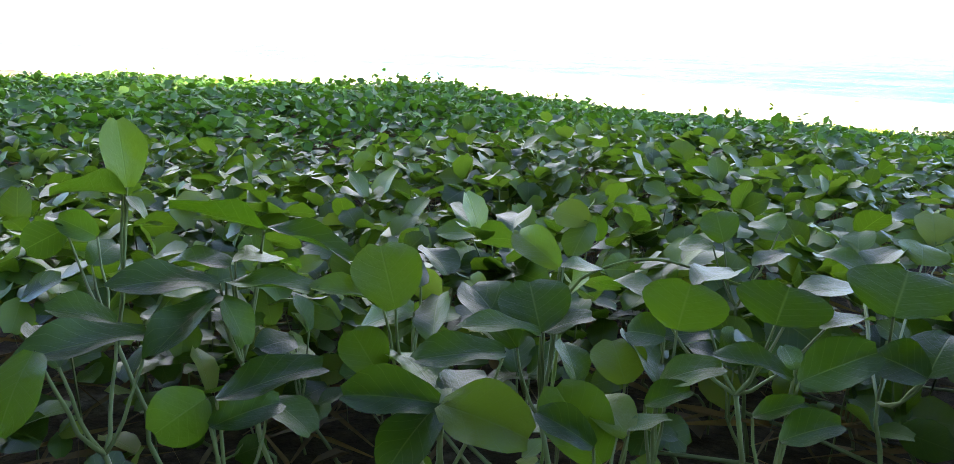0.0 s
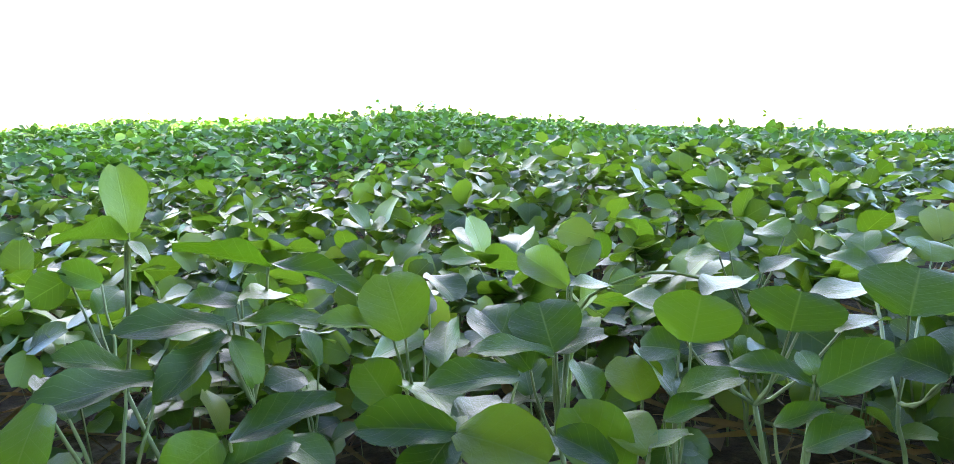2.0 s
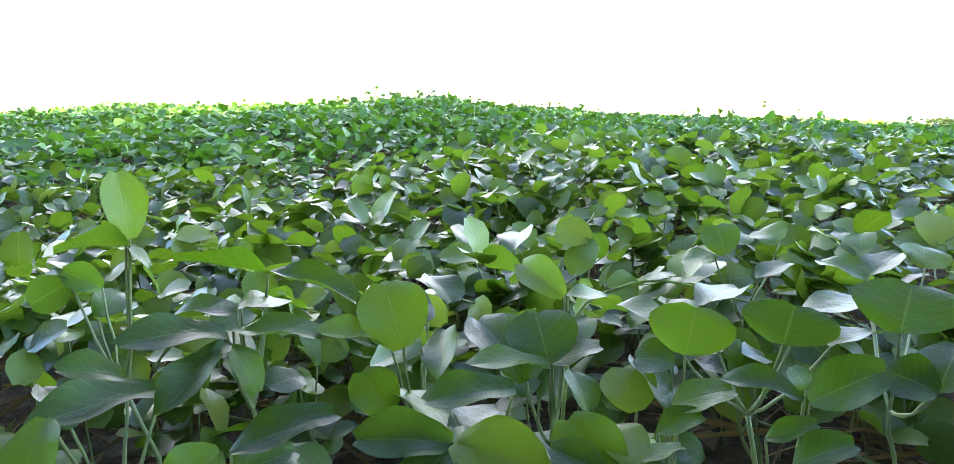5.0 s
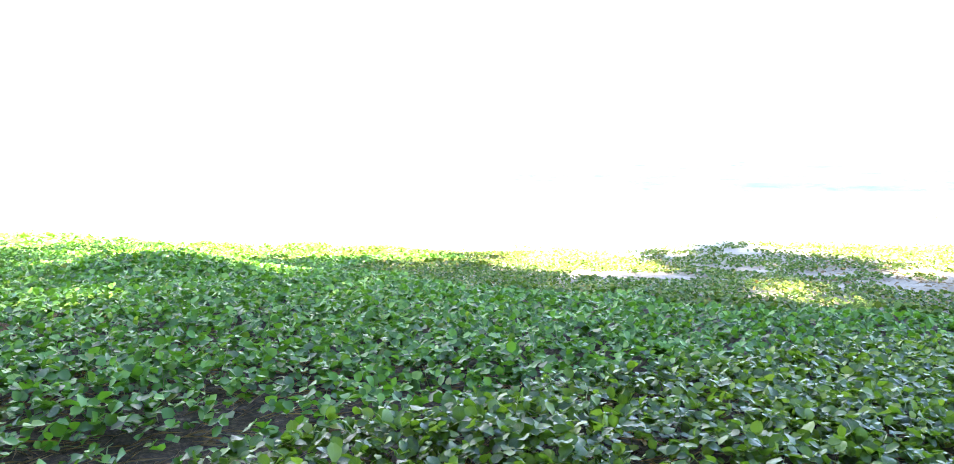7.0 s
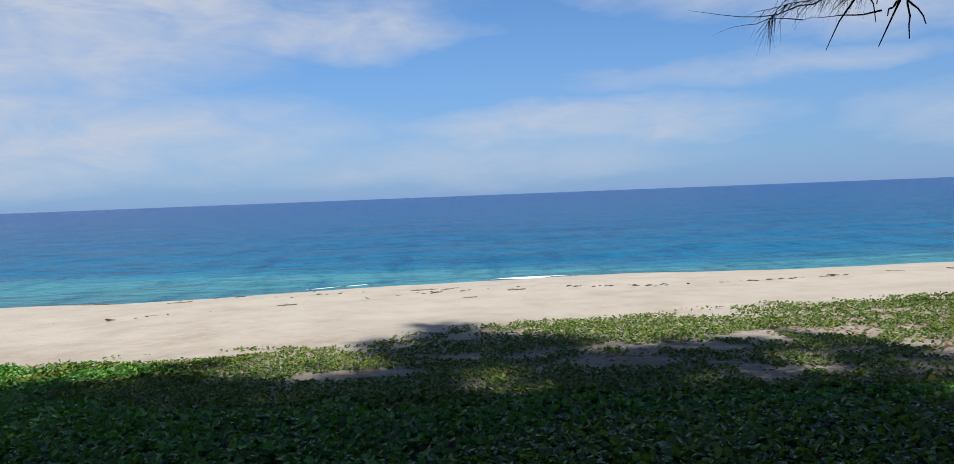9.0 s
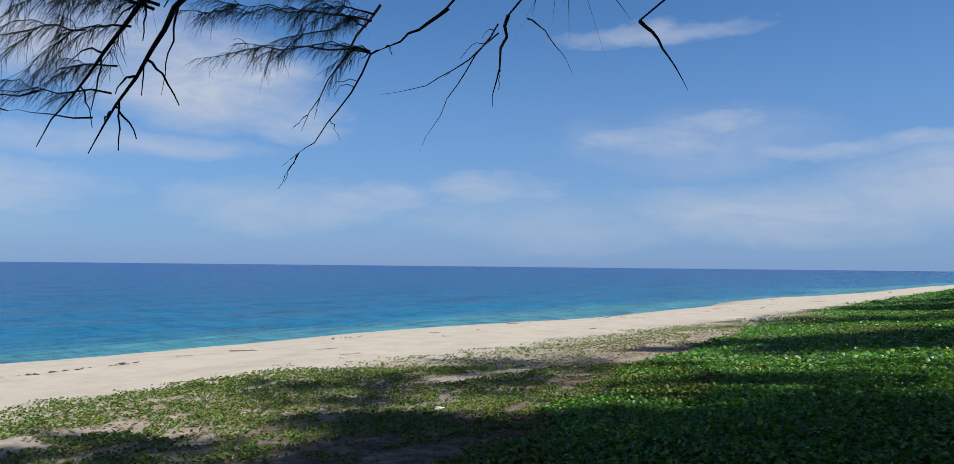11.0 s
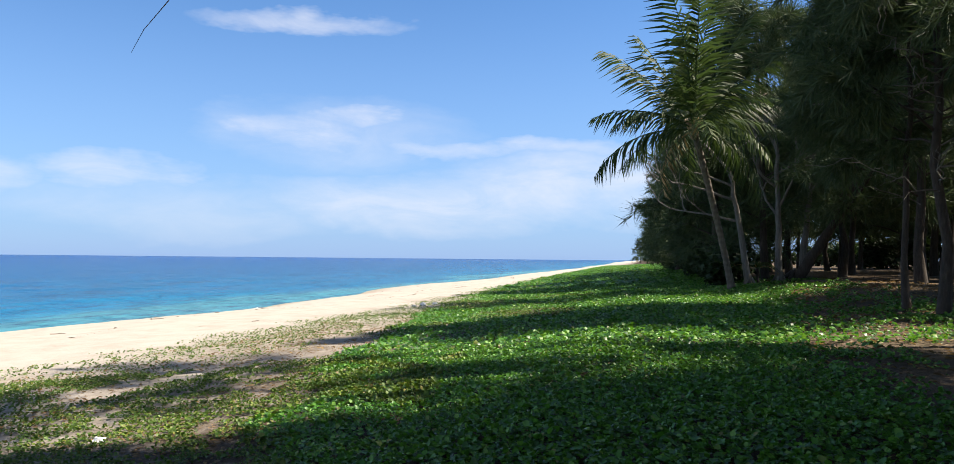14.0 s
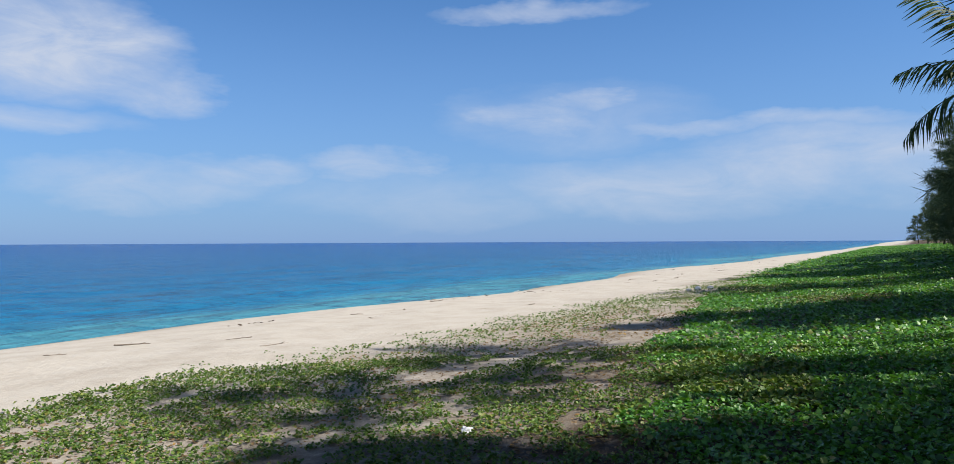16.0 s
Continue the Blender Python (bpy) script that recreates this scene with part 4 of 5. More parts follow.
def frond(long, droop, seed, pairs=36):
    """A palm frond along +y with leaflets hanging off both sides of its midrib."""
    r = np.random.default_rng(seed)
    t = np.linspace(0, 1, 10)
    mid = np.stack([0.05 * long * np.sin(t * 2) * r.normal(), long * t * (1 - 0.18 * t * droop), long * (0.38 * t - droop * 0.62 * t * t)], -1)
    s = Soup()
    s.tube(mid, 0.035 * np.linspace(1, 0.15, 10), 4)
    for i in range(pairs):
        u = 0.12 + 0.87 * i / pairs
        k = u * 9
        p = mid[int(k)] * (1 - k % 1) + mid[min(int(k) + 1, 9)] * (k % 1)
        ahead = mid[min(int(k) + 1, 9)] - mid[int(k)]
        ahead /= np.linalg.norm(ahead)
        for side in (-1, 1):
            if r.random() < 0.22:
                continue
            ln = long * 0.26 * math.sin(math.pi * (0.12 + 0.83 * u)) ** 0.6 * r.uniform(0.8, 1.1)
            d = np.array([side * 0.8, 0, -0.2 - 0.9 * r.random()]) + ahead * 0.75
            d /= np.linalg.norm(d)
            e = p + d * ln
            m = p + d * ln * 0.5 + np.array([0, 0, ln * 0.08])
            w = ahead * 0.024 * long / 3
            s.add([p - w, p + w, m + w * 1.1, m - w * 1.1, e + np.array([0, 0, -ln * 0.22])], [(0, 1, 2), (0, 2, 3), (3, 2, 4)])
    return s


def coconut_palm(x, y, high, lean, seed, fronds=27, long=3.5):
    r = np.random.default_rng(seed)
    palm = new("coconut_palm")
    palm.location = (x, y, float(ground(x, y)))
    tagged(palm, "leaning coconut palm with a ragged crown of green and yellowed fronds", "palm tree")
    t = np.linspace(0, 1, 28)
    line = np.stack([lean[0] * t ** 1.15, lean[1] * t ** 1.15, high * t - 0.15 * (1 - t)], -1)
    rad = 0.115 + 0.12 * np.exp(-t * 16) + 0.012 * (np.arange(28) % 2)
    s = Soup()
    s.tube(line, rad, 12)
    part("trunk", s, palm_bark, palm)
    top = line[-1]
    for i in range(fronds):
        u = i / fronds
        droop = 0.12 + 1.05 * u + r.normal(0, 0.08)
        dry = u > 0.93
        ob = part("frond", frond(long * r.uniform(0.85, 1.1) * (0.75 if dry else 1.2 if u < 0.3 else 1), droop, seed + i), frond_dry if dry else frond_mat, palm, "dry yellow-brown frond" if dry else "", smooth=False)
        ob.matrix_local = Matrix.Translation(top) @ Matrix.Rotation(i * 2.399 + r.normal(0, 0.15), 4, "Z") @ Matrix.Rotation(radians(70 - 108 * u + r.normal(0, 6)), 4, "X")
    crown = Soup()
    for i in range(16):
        a = i * 0.45
        crown.tube(bend(top + np.array([0, 0, -0.35]), top + np.array([math.cos(a) * 0.34, math.sin(a) * 0.34, 0.4]), 0.02, 4), [0.09, 0.08, 0.05, 0.03], 5)
    part("crown_shaft", crown, frond_dry, palm)
    return palm


coconut_palm(33.1, -1.98, 6.1, (-2.1, 1.6), 5, long=4.3)

# the trees that shade the walk
tree_west = casuarina(-0.6, -6.3, 13.4, 30, 4.6, 0.36, (-0.4, 2.2), 2000, 0.22, size=1.5, limbs=32)
tree_near = casuarina(4.0, -7.2, 16.2, 31, 4.4, 0.38, (-0.2, 3.0), 2600, 0.24, size=1.5, limbs=34)
tree_east = casuarina(8.7, -6.2, 13.8, 32, 2.7, 0.36, (0.0, 0.6), 2500, 0.22, size=1.5, limbs=30)
tree_twin = casuarina(20.4, -5.0, 15.0, 33, 2.9, 0.24, (0.2, 0.3), 2200, 0.125, size=1.5, limbs=32, label="casuarina tree with twisted twin trunk and low drooping branches")
casuarina(21.9, -4.75, 11.5, 34, 2.6, 0.36, (0.5, -0.3), 1300, 0.09, size=1.4, limbs=24)



def shade_boughs(tree, foot, ends, sprays, seed):
    """Long leafy boughs added above the view to shade the beach: from a place on the trunk to each end."""
    r = np.random.default_rng(seed)
    o = np.array(tree.location)
    for x, y, z in ends:
        wood, green = Soup(), Soup()
        a, b = np.array(foot) - o, np.array((x, y, z)) - o
        p = bend(a, b, 0.35, 8, 0.12, r)
        wood.tube(p, 0.06 * np.linspace(1, 0.2, 8), 6)
        tips = []
        for k in range(14):
            s = p[3 + k % 5]
            e = s + np.array([r.normal(0, 0.95), r.normal(0, 0.8), r.normal(-0.05, 0.35)])
            q = bend(s, e, 0.06, 5)
            wood.tube(q, 0.014 * np.linspace(1, 0.3, 5), 4)
            tips.append(q)
        limb = part("limb", wood, bark_mat, tree)
        foliage(green, r, tips, sprays, 1.5, COARSE, 0.16)
        part("foliage", green, needle_mat, limb, smooth=False)


# ends set by where shade should fall on the ground
shade_boughs(tree_west, (-0.6, -5.8, 5.2), [(-5.2, -1.6, 5.2), (-2.4, 1.3, 4.6), (-1.4, 0.2, 5.6), (-0.6, 2.0, 4.7), (0.6, 0.6, 5.4), (0.4, -2.2, 6.4), (-0.6, -3.2, 4.6)], 260, 81)
shade_boughs(tree_near, (4.0, -6.6, 5.6), [(1.4, 1.6, 5.2), (2.6, 0.4, 5.8), (3.6, 1.0, 5.6), (2.2, -1.8, 6.2), (4.4, -1.0, 6.2), (5.4, -2.6, 6.4), (7.6, -1.0, 6.8), (8.2, -2.4, 6.6), (4.6, -3.8, 5.4)], 260, 82)
shade_boughs(tree_near, (4.0, -6.6, 5.4), [(2.4, 3.0, 4.6), (3.6, 2.6, 4.5), (4.6, 2.2, 4.7), (1.2, 2.8, 4.7), (5.6, 0.8, 5.0), (0.0, 3.0, 4.8)], 90, 83)
shade_boughs(tree_east, (8.7, -6.0, 5.2), [(10.4, -4.2, 5.6), (11.6, -5.0, 6.0), (12.6, -3.8, 5.8), (9.6, -2.8, 5.4)], 220, 85)
shade_boughs(tree_west, (-0.6, -5.6, 5.6), [(0.2, -2.8, 5.2), (-0.2, -2.2, 5.2)], 200, 84)
# crowns out of view, added for the streaks and dapples of shade they cast
casuarina(11.5, -8.8, 17.0, 35, 2.0, 0.86, (0.5, 4.4), 170, 0.2, size=1.5, limbs=16)
casuarina(15.2, -9.6, 17.5, 36, 2.0, 0.86, (0.5, 4.6), 170, 0.2, size=1.5, limbs=16)
casuarina(-5.8, -8.4, 15.5, 37, 3.8, 0.45, (0.0, 3.4), 600, 0.2, size=1.6, limbs=26)

# the wood: a few trees, repeated
wood_kinds = [casuarina(44.0 + 6.5 * k, -2.6 - 0.3 * (k % 2), 12.5 + k % 3, 60 + k, 3.6, 0.06, (0.5, 0.5), 900, 0.2, size=2.2, limbs=26, tufts=COARSE) for k in range(4)]
tall_kinds = [casuarina(34.5 + 6 * k, -9.2 - 2.0 * (k % 2), 14.0 + k, 70 + k, 4.2, 0.2, (0.4, -0.3), 1100, 0.2, size=2.6, limbs=22, tufts=COARSE) for k in range(4)]
r = np.random.default_rng(77)
copy_thing(tall_kinds[1], pose(42.5, -4.6, float(ground(42.5, -4.6)), 0, 0, 70))
for i, (x, y) in enumerate(((70, -2.8), (77, -3), (85, -2.6), (94, -3), (105, -2.5), (118, -3), (134, -2.5), (155, -2.5), (185, -2), (225, -1.5), (275, 0), (340, 2))):
    s = r.uniform(0.85, 1.1)
    copy_thing(wood_kinds[i % 4], pose(x, y + r.normal(0, 0.4), float(ground(x, y)), 0, 0, r.uniform(0, 360)) @ Matrix.Scale(s, 4))
for i in range(45):
    x, y = 33 + 8.3 * (i % 9) + r.uniform(-2.5, 2.5), -8 - 6.5 * (i // 9) + r.uniform(-2, 2)
    if y > -9 and x < 50 or x < 38 and y > -14:
        continue
    copy_thing(tall_kinds[i % 4], pose(x, y, float(ground(x, y)), 0, 0, r.uniform(0, 360)) @ Matrix.Scale(r.uniform(0.85, 1.15), 4))
for i, (x, y) in enumerate(((-12, -7), (14, -11), (24, -12), (-18, -7), (28, -16), (18, -18))):
    copy_thing(tall_kinds[i % 4], pose(x, y, float(ground(x, y)), 0, 0, r.uniform(0, 360)) @ Matrix.Scale(r.uniform(0.9, 1.1), 4))

# unseen row behind the walk, added to keep landward skylight off the plants
for i, (x, y) in enumerate(((-22, -9), (-16.5, -11.5), (-11, -10), (-7, -12.5), (-3, -11), (0.8, -13), (3.6, -11), (7, -12.6), (10.5, -11.6), (-27, -11))):
    copy_thing(wood_kinds[i % 4], pose(x, y, float(ground(x, y)), 0, 0, r.uniform(0, 360)) @ Matrix.Scale(r.uniform(0.95, 1.15), 4))


def bare_tree(x, y, line, girth, forks, seed, label, material=None):
    """A leafless tree: a trunk along the given offsets and crooked forking limbs, each (share of trunk, turn, rise, length)."""
    r = np.random.default_rng(seed)
    tree = tagged(new("bare_tree"), label, "tree", "bare trees beside the palm")
    tree.location = (x, y, float(ground(x, y)))
    t = np.linspace(0, 1, len(line))
    u = np.linspace(0, 1, 12)
    p = np.stack([np.interp(u, t, [q[i] for q in line]) for i in range(3)], -1) + r.normal(0, 0.03, (12, 3))
    trunk = Soup()
    trunk.tube(p, girth * np.linspace(1.25, 0.45, 12), 8)
    for a in range(5):
        w = a * 1.3
        trunk.tube(bend((0, 0, 0.5), (math.cos(w) * girth * 3, math.sin(w) * girth * 3, -0.08), 0.02, 4), [girth * 0.5, girth * 0.45, girth * 0.35, girth * 0.2], 5)
    part("trunk", trunk, material or grey_bark, tree)
    def grow(limb, a, yaw, rise, length, rad, depth):
        q, pt = [a], a
        for k in range(6):
            yaw += r.normal(0, 0.22)
            rise = rise + r.normal(0.05, 0.16)
            pt = pt + np.array([math.cos(yaw) * math.cos(rise), math.sin(yaw) * math.cos(rise), math.sin(rise)]) * length / 6
            q.append(pt)
        limb.tube(q, rad * np.linspace(1, 0.45, 7), 6)
        if depth:
            for k in (3, 5, 6):
                grow(limb, q[k], yaw + r.choice([-1, 1]) * r.uniform(0.5, 1.0), rise + r.uniform(-0.1, 0.6), length * r.uniform(0.4, 0.62), rad * 0.55, depth - 1)

    for share, yaw, rise, length in forks:
        k = share * 11
        limb = Soup()
        grow(limb, p[int(k)] * (1 - k % 1) + p[min(int(k) + 1, 11)] * (k % 1), radians(yaw), radians(rise), length, girth * 0.5, 2)
        part("limb", limb, material or grey_bark, tree)
    return tree


bare_tree(36.7, -3.1, [(0, 0, -0.1), (0, 0.5, 3.2), (-0.3, 1.1, 6.2)], 0.13, [(0.45, 80, 25, 3.0), (0.6, 95, 10, 3.4), (0.7, 70, 20, 2.4), (0.8, 110, 35, 2.6), (0.9, 280, 40, 1.6)], 1, "bare grey tree with crooked bleached limbs")
bare_tree(38.2, -4.6, [(0, 0, -0.1), (0.1, 0.05, 3.4), (-0.2, 0.2, 7.2)], 0.14, [(0.45, 75, 45, 2.8), (0.5, 260, 50, 2.6), (0.62, 100, 40, 2.8), (0.7, 290, 35, 2.2), (0.85, 60, 50, 1.6)], 2, "bare grey tree with crooked bleached limbs")
bare_tree(39.4, -5.4, [(0, 0, -0.1), (-0.4, -1.4, 2.3), (-0.9, -2.95, 4.6)], 0.24, [(0.95, 265, 45, 2.2), (0.6, 240, 60, 1.6)], 3, "thick leaning tree trunk in the shade", bark_mat)
bare_tree(40.3, -5.9, [(0, 0, -0.1), (-0.1, -0.2, 2.6), (-0.3, -0.5, 5.4)], 0.16, [(0.8, 250, 60, 2.0)], 4, "pale upright tree trunk at the edge of the wood")


def dead_boughs(tree, low, high, count, seed, reach=3.2):
    """Thin leafless boughs standing out from a trunk, with crooked side twigs."""
    r = np.random.default_rng(seed)
    for i in range(count):
        z = r.uniform(low, high)
        yaw = r.uniform(1.2, 4.6)
        a = np.array([0, 0, z])
        e = a + np.array([math.cos(yaw), math.sin(yaw), r.uniform(-0.1, 0.3)]) * reach * r.uniform(0.6, 1.1)
        p = bend(a, e, r.uniform(-0.1, 0.25), 9, 0.07, r)
        s = Soup()
        s.tube(p, 0.022 * np.linspace(1, 0.25, 9), 5)
        for k in range(7):
            o = p[2 + k % 7]
            q = bend(o, o + (e - a) * 0.16 + r.normal(0, 0.32, 3), r.uniform(-0.05, 0.08), 6, 0.03, r)
            s.tube(q, 0.009 * np.linspace(1, 0.3, 6), 4)
        part("bough", s, grey_bark, tree, "thin leafless grey bough")


dead_boughs(tree_twin, 2.2, 8.0, 14, 91)
dead_boughs(tall_kinds[0], 2.5, 8.0, 10, 92, 4.0)


def hanging(tree, lines):
    """Low boughs of a tree: start, end, sag, thickness, side twigs and needle sprays of each."""
    r = np.random.default_rng(8)
    o = np.array(tree.location)
    for (a, b, sag, rad, side, lush) in lines:
        wood, green = Soup(), Soup()
        a, b = np.array(a) - o, np.array(b) - o
        ln = np.linalg.norm(b - a)
        p = bend(a, b, sag, 9, min(0.05, 0.012 * ln), r)
        wood.tube(p, rad * np.linspace(1, 0.12, 9), 6)
        ln = np.linalg.norm(b - a)
        twigs = [p] if lush else []
        for k in range(side):
            u = r.uniform(0.05, 0.95) * 7.99
            o2 = p[int(u)] * (1 - u % 1) + p[int(u) + 1] * (u % 1)
            d = (b - a) / ln + r.normal(0, 0.55, 3) + np.array([0, 0, -0.25])
            e = o2 + d / np.linalg.norm(d) * r.uniform(0.12, 0.3)
            q = bend(o2, e, r.uniform(0.0, 0.04), 7, 0.005, r)
            wood.tube(q, rad * 0.35 * np.linspace(1, 0.3, 7) + 0.0008, 4)
            twigs.append(q)
        bough = part("bough", wood, twig_mat, tree, "dark drooping bough")
        if lush:
            # needles trail from each twig towards its tip and hang down
            for q in twigs:
                q = np.asarray(q)
                long = np.linalg.norm(q[-1] - q[0])
                n = int(long / 0.0046)
                u = r.uniform(0.08, 1.0, n)
                c = np.stack([np.interp(u, np.linspace(0, 1, len(q)), q[:, k]) for k in range(3)], -1)
                d = (q[-1] - q[0]) / long * 0.5 + r.normal(0, 0.3, (n, 3)) + np.array([0, 0, -0.65])
                d *= (r.uniform(0.07, 0.19, n) / np.linalg.norm(d, axis=1))[:, None]
                side_way = np.cross(d, r.normal(size=(n, 3)))
                side_way *= 0.0011 / np.linalg.norm(side_way, axis=1)[:, None]
                sagged = d * 0.55 + np.array([0, 0, 0.006])
                v = np.stack([c - side_way, c + side_way, c + sagged - side_way * 0.8, c + sagged + side_way * 0.8, c + d], 1).reshape(-1, 3)
                k5 = (np.arange(n) * 5)[:, None, None]
                green.add(v, (np.array([(0, 1, 3), (0, 3, 2), (2, 3, 4)])[None] + k5).reshape(-1, 3))
            part("foliage", green, twig_needle, bough, smooth=False)


hanging(tree_near, [
    ((4.0, -7.0, 6.0), (2.9, 3.42, 3.05), 0.9, 0.06, 0, 0),
    ((4.0, -7.0, 6.4), (4.64, 3.37, 3.34), 0.9, 0.06, 0, 0),
    ((4.0, -7.0, 6.8), (4.9, 3.05, 3.3), 0.8, 0.05, 0, 0),
    ((2.93, 3.4, 3.1), (2.478, 3.55, 2.14), 0.02, 0.018, 7, 0),
    ((2.8, 3.42, 3.05), (2.34, 3.76, 2.17), 0.03, 0.015, 7, 0),
    ((2.658, 3.297, 2.809), (2.246, 3.544, 2.806), 0.03, 0.008, 5, 1),
    ((2.246, 3.544, 2.806), (1.848, 3.736, 2.776), 0.02, 0.006, 5, 1),
    ((1.848, 3.736, 2.776), (1.612, 3.843, 2.657), 0.05, 0.004, 2, 1),
    ((2.643, 3.312, 2.789), (1.894, 3.690, 2.881), 0.02, 0.007, 8, 1),
    ((2.466, 3.380, 2.847), (2.091, 3.414, 2.864), 0.0, 0.006, 6, 1),
    ((2.571, 3.377, 2.706), (2.335, 3.594, 2.640), 0.02, 0.006, 4, 1),
    ((2.422, 3.480, 2.672), (2.044, 3.793, 2.561), 0.04, 0.005, 4, 1),
    ((2.545, 3.440, 2.532), (2.303, 3.620, 2.456), 0.03, 0.005, 3, 1),
    ((2.538, 3.472, 2.411), (2.033, 3.784, 2.374), 0.01, 0.005, 2, 1),
    ((2.307, 3.629, 2.404), (1.717, 3.910, 2.416), -0.07, 0.004, 0, 0),
    ((2.481, 3.522, 2.299), (2.198, 3.690, 2.303), 0.0, 0.005, 0, 0),
    ((2.198, 3.690, 2.303), (1.818, 3.860, 2.276), 0.03, 0.003, 0, 0),
    ((4.226, 3.629, 3.018), (3.388, 4.181, 2.855), 0.06, 0.005, 2, 0),
    ((4.226, 3.629, 3.018), (3.946, 3.860, 3.038), 0.02, 0.008, 3, 1),
    ((4.200, 3.562, 3.235), (3.914, 3.866, 3.260), 0.03, 0.007, 7, 1),
    ((3.938, 3.852, 3.247), (3.555, 4.189, 3.248), 0.02, 0.005, 6, 1),
    ((4.035, 3.749, 3.140), (3.641, 4.111, 2.958), 0.03, 0.005, 3, 1),
    ((4.176, 3.616, 3.160), (3.866, 3.805, 3.332), 0.0, 0.006, 6, 1),
    ((2.79, 3.38, 2.85), (2.72, 3.38, 2.42), 0.0, 0.006, 0, 0),
    ((4.66, 3.35, 3.36), (4.36, 3.77, 3.05), -0.02, 0.014, 2, 0),
    ((4.36, 3.77, 3.06), (3.96, 4.17, 2.29), -0.1, 0.007, 5, 0),
    ((4.36, 3.77, 3.06), (3.5, 4.45, 2.95), 0.05, 0.008, 3, 1),
    ((4.34, 3.66, 3.36), (4.095, 4.15, 2.54), 0.02, 0.01, 3, 0),
    ((4.3, 3.7, 3.25), (3.45, 4.35, 3.2), 0.06, 0.008, 5, 1),
    ((4.92, 3.05, 3.32), (4.9, 3.16, 2.72), 0.02, 0.014, 1, 0),
    ((4.85, 3.08, 3.25), (4.62, 3.56, 2.42), 0.02, 0.006, 1, 0),
    ((4.88, 3.1, 3.2), (4.3, 3.6, 2.75), -0.1, 0.006, 2, 0),
    ((4.76, 2.78, 3.2), (5.0, 2.6, 2.87), 0.06, 0.006, 0, 0),
    ((4.54, 1.9, 2.95), (4.69, 1.7, 2.585), 0.04, 0.011, 0, 0),
    ((4.0, -7.0, 5.6), (4.54, 1.9, 2.95), 0.6, 0.04, 0, 0),
])


# ---- smaller things ----
def lump(x, y, size, seed, name, label, category, material, flat=0.6, points=26, group=""):
    """A crumpled or weathered lump: a rough hull, its faces pushed in and out."""
    r = random.Random(seed)
    bm = bmesh.new()
    bmesh.ops.create_icosphere(bm, subdivisions=3, radius=1.0)
    for v in bm.verts:
        n = noise.noise(v.co * 1.7 + Vector((seed, 0, 0))) * 0.5 + noise.noise(v.co * 4.0 + Vector((0, seed, 0))) * 0.25
        v.co *= 1 + n
        v.co.z *= flat
    bmesh.ops.scale(bm, vec=(size, size * r.uniform(0.5, 0.8), size), verts=bm.verts)
    low = min(v.co.z for v in bm.verts)
    for v in bm.verts:
        v.co.z -= low + size * 0.12
    ob = part(name, bm, material)
    ob.matrix_world = pose(x, y, float(ground(x, y)), 0, 0, r.uniform(0, 360))
    return tagged(ob, label, category, group)


lump(7.87, 6.29, 0.085, 3, "plastic_bag", "crumpled white plastic bag lying on the sand", "litter", litter_white, 0.38)
# flat plastic debris, shaped as three stone-like lumps
for i, (x, y, s) in enumerate(((30.3, 9.9, 0.17), (30.9, 9.6, 0.13), (29.7, 10.1, 0.1))):
    lump(x, y, s, 11 + i, "coral_stone", "flat pale plastic debris at the edge of the creepers", "stone", litter_white, 0.5, group="pale stones")
wood_mat = plain("driftwood", (0.06, 0.045, 0.035), (0.2, 0.16, 0.12), 12.0, 0.85)


def driftwood(x, y, long, yaw, thick, name="driftwood_stick", label="dark dry driftwood stick lying on the beach sand"):
    r = np.random.default_rng(int(abs(x * 31 + y * 17)) + 1)
    s = Soup()
    z = float(ground(x, y))
    d = np.array([math.cos(yaw), math.sin(yaw)])
    e = np.array([x, y]) + d * long
    p = bend((0, 0, thick * 0.5), (*(d * long), float(ground(*e)) - z + thick * 0.5), 0.0, 8, long * 0.03, r)
    p[:, 2] = [float(ground(x + q[0], y + q[1])) - z + thick * 0.5 for q in p]
    s.tube(p, thick * np.linspace(1, 0.5, 8), 6)
    for k in range(2):
        q = p[3 + 2 * k]
        s.tube(bend(q, q + np.array([r.normal(0, 0.12), r.normal(0, 0.12), 0.06]) * long, 0, 4), thick * 0.5 * np.linspace(1, 0.4, 4), 4)
    ob = part(name, s, wood_mat)
    ob.location = (x, y, z)
    return tagged(ob, label, "driftwood", "driftwood on the beach" if name == "driftwood_stick" else "")


r = np.random.default_rng(40)
for i in range(22):
    x = r.uniform(-14, 45)
    y = r.uniform(13.0, 20.5) if i % 3 else r.uniform(17.2, 18.6)
    driftwood(x, y, r.uniform(0.2, 0.8), r.normal(0, 0.5) + (math.pi if r.random() < 0.5 else 0), r.uniform(0.008, 0.02))
driftwood(37.0, -5.3, 2.6, -1.5, 0.09, "fallen_log", "long weathered log lying on bare ground")
driftwood(39.5, -7.6, 2.2, -1.3, 0.08, "fallen_log", "long weathered log lying on bare ground")

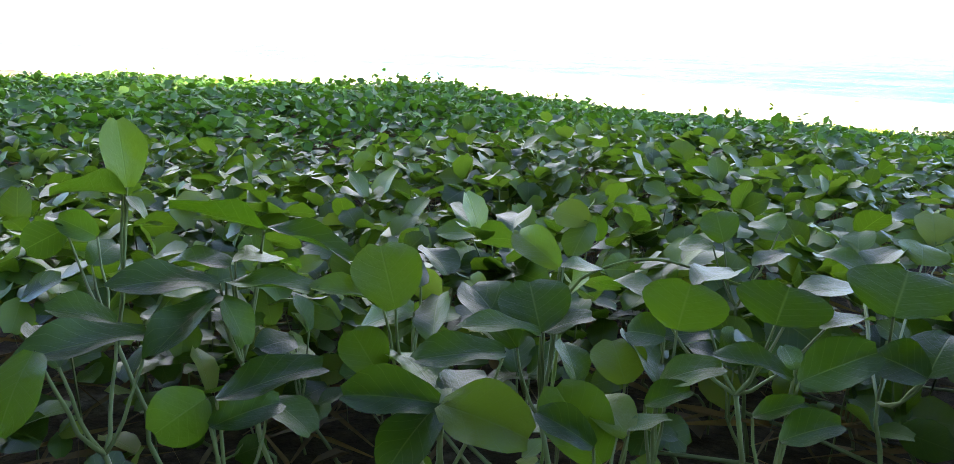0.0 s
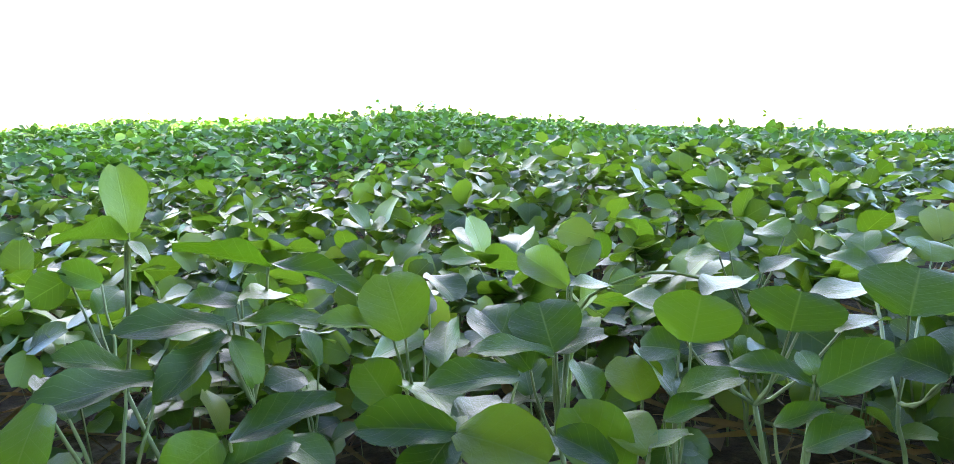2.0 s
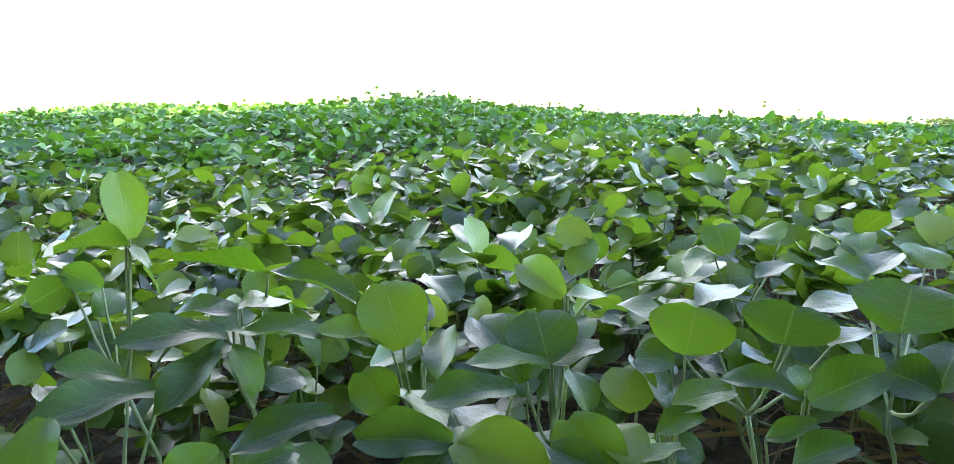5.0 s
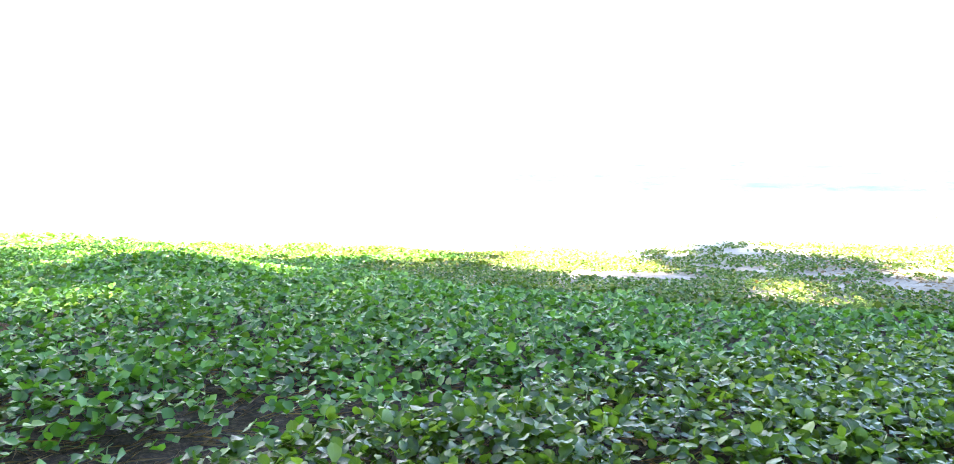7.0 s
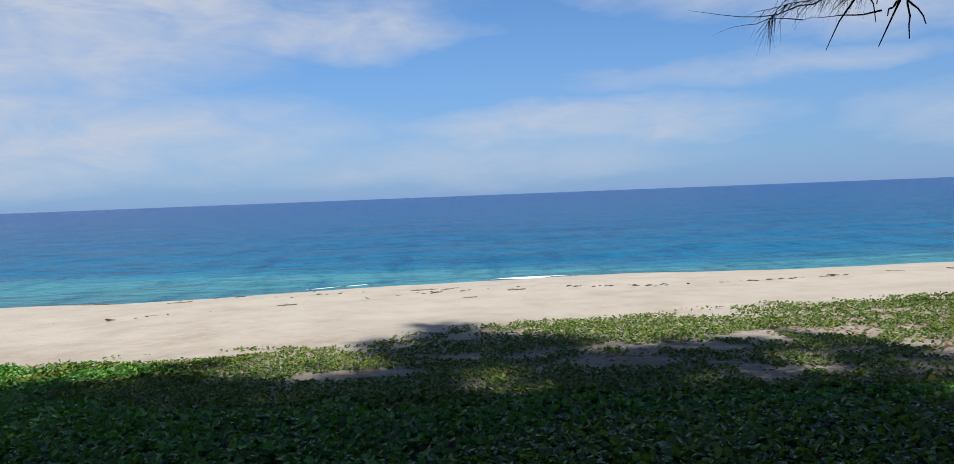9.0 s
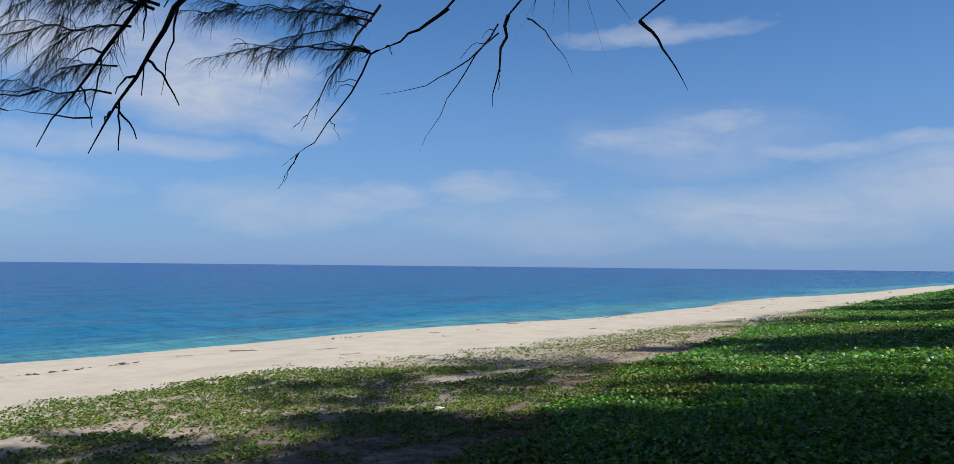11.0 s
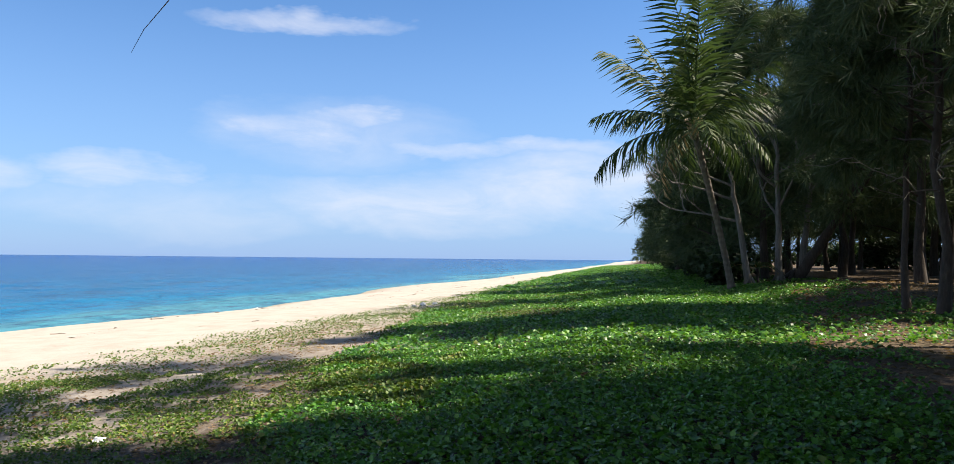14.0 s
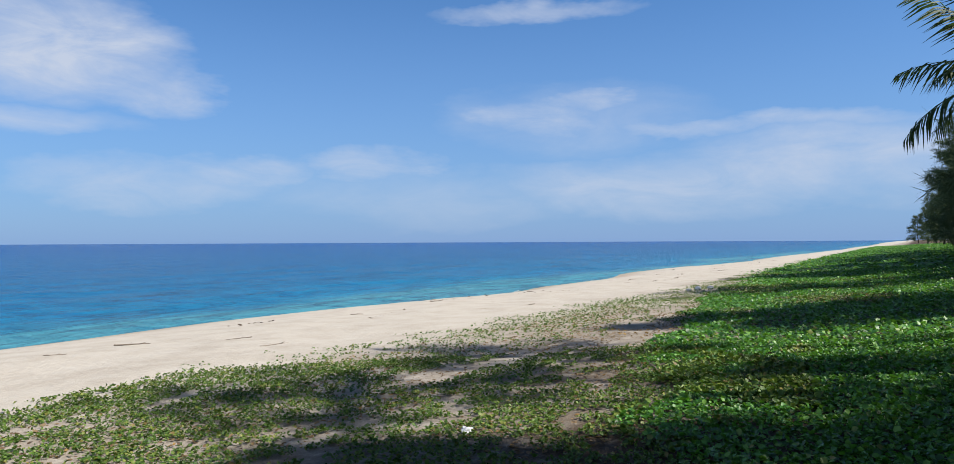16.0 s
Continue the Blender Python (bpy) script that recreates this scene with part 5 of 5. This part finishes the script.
# dark weed flecks along the tide lines
weed = Soup()
n = 520
wx = (r.uniform(-30, 90, 46)[:, None] + r.normal(0, 0.8, (46, 12))).ravel()[:n]
band = np.repeat(r.integers(0, 3, 46), 12)[:n]
wy = shore_line(wx) - np.array([4.3, 6.0, 8.0])[band] + r.normal(0, 0.12, n) + 0.5 * np.sin(wx * 0.5 + band)
scatter(weed, LEAF_MID, np.stack([wx, wy, ground(wx, wy) + 0.012], -1), turns(r.normal(1.57, 0.5, n), r.normal(0, 0.04, n), r.normal(0, 0.06, n)), r.uniform(0.012, 0.035, n), r.uniform(0.04, 0.18, n))
tagged(part("beach_wrack", weed, wood_mat), "thin dark lines of dry weed and leaves on the sand", "wrack", kind="stuff")


def foam_line():
    """The broken edge of the wash: ragged low ridges of foam along the water's edge."""
    r = np.random.default_rng(9)
    s = Soup()
    xs = np.arange(-60, 260, 0.35)
    for row, (off, wide, gap) in enumerate(((0.3, 0.26, 1.15), (1.4, 0.12, 1.4))):
        w = wide * np.clip(value_noise(xs, xs * 0 + row * 7.0, 3.1, 30 + row) * 1.5 + 0.4 * value_noise(xs, xs * 0 + 3, 0.9, 40 + row) - gap, 0.0, 1.2)
        c = shore_line(xs) + off + 0.5 * np.sin(xs * 0.45 + row) * (0.3 + 0.3 * row)
        w = w * np.interp(xs, [-9, -5, 3, 6, 21, 23, 25, 27, 33, 37, 50, 54, 90, 100], [0, 2.2, 2.2, 0, 0, 0.2, 0.2, 0, 0, 0.6, 0.6, 0, 0, 0.2])
        j = r.normal(0, 0.04, len(xs))
        z = np.maximum(SEA_LEVEL, ground(xs, c)) + 0.015
        v = np.stack([np.stack([xs, c - w + j, z], -1), np.stack([xs, c, z + 0.012 * (w > 0.02) + 0.03 * w], -1), np.stack([xs, c + w + j, z - 0.01], -1)], 1)
        f = []
        for i in range(len(xs) - 1):
            if w[i] < 0.02 and w[i + 1] < 0.02:
                continue
            for k in range(2):
                a = i * 3 + k
                f += [(a, a + 3, a + 4), (a, a + 4, a + 1)]
        s.add(v.reshape(-1, 3), f)
    tagged(part("sea_foam", s, foam_mat), "thin white broken foam along the water's edge", "foam", kind="stuff")


foam_line()


def shrub(x, y, high, seed, label="dark leafy shrub beneath the trees"):
    r = np.random.default_rng(seed)
    bush = tagged(new("shrub"), label, "shrub", "shrubs in the wood")
    bush.location = (x, y, float(ground(x, y)))
    green = Soup()
    for i in range(12):
        wood = Soup()
        a = r.uniform(0, 6.3)
        e = np.array([math.cos(a) * high * r.uniform(0.2, 0.8), math.sin(a) * high * r.uniform(0.2, 0.8), high * r.uniform(0.5, 1.0)])
        p = bend((0, 0, -0.05), e, 0.1, 6, 0.05, r)
        wood.tube(p, 0.03 * np.linspace(1, 0.3, 6), 5)
        part("stem", wood, bark_mat, bush)
        n = 70
        u = r.uniform(0.25, 1.0, n)
        c = np.stack([np.interp(u, np.linspace(0, 1, 6), p[:, k]) for k in range(3)], -1) + r.normal(0, high * 0.13, (n, 3))
        c[:, 2] = np.maximum(c[:, 2], 0.05)
        scatter(green, LEAF_MID, c, turns(r.uniform(0, 6.3, n), r.normal(-0.2, 0.5, n), r.normal(0, 0.5, n)), r.uniform(0.14, 0.26, n), r.uniform(0.2, 0.36, n))
    part("foliage", green, shrub_leaf, bush)
    return bush


shrub_leaf = leaf_material("shrub_leaf", ((0.0, (0.014, 0.03, 0.011)), (1.0, (0.032, 0.058, 0.02))), (0.05, 0.1, 0.02), rough=0.6, through_share=0.15, gloss=0.3)
shrubs = [shrub(37.4 + 3.0 * k, -1.9 - 0.5 * k, 1.5 + 0.2 * k, 50 + k) for k in range(3)]
r = np.random.default_rng(55)
for i in range(46):
    if i < 22:
        x, y, s = 46 + 4.2 * i, -3.6 + r.normal(0, 0.7), r.uniform(0.8, 1.4)
    else:
        x, y, s = 62 + 5.0 * (i - 22), -24 - 6.0 * (i % 4) + r.normal(0, 2), r.uniform(1.6, 2.6)
    copy_thing(shrubs[i % 3], pose(x, y, float(ground(x, y)), 0, 0, r.uniform(0, 360)) @ Matrix.Scale(s, 4))


def spiky_plant(x, y, high, seed):
    """A clump of long strap leaves on a short stalk."""
    r = np.random.default_rng(seed)
    clump = tagged(new("screw_pine"), "spiky screw pine with long drooping strap leaves", "plant", "screw pines by the palm")
    clump.location = (x, y, float(ground(x, y)))
    s = Soup()
    s.tube(bend((0, 0, -0.1), (0.1, 0, high * 0.5), 0, 5), 0.06, 6)
    part("stalk", s, bark_mat, clump)
    for i in range(30):
        a, up = i * 2.4, r.uniform(0.2, 1.2)
        d = np.array([math.cos(a), math.sin(a)])
        t = np.linspace(0, 1, 6)
        ln = high * r.uniform(0.6, 0.95)
        mid = np.stack([0.1 + d[0] * ln * t * math.cos(up), d[1] * ln * t * math.cos(up), high * 0.5 + ln * (math.sin(up) * t - 0.75 * t * t)], -1)
        w = 0.035 * (1 - t ** 2) + 0.004
        side = np.array([-d[1], d[0], 0])
        leaf = Soup()
        v = np.stack([mid - side * w[:, None], mid + np.array([0, 0, -0.02]), mid + side * w[:, None]], 1).reshape(-1, 3)
        f = [q for k in range(5) for j in range(2) for q in ((k * 3 + j, k * 3 + j + 1, k * 3 + j + 4), (k * 3 + j, k * 3 + j + 4, k * 3 + j + 3))]
        leaf.add(v, f)
        part("leaf", leaf, frond_dry if i > 25 else frond_mat, clump)
    return clump


spiky_plant(36.9, -2.3, 1.7, 3)
spiky_plant(37.8, -3.6, 1.5, 4)
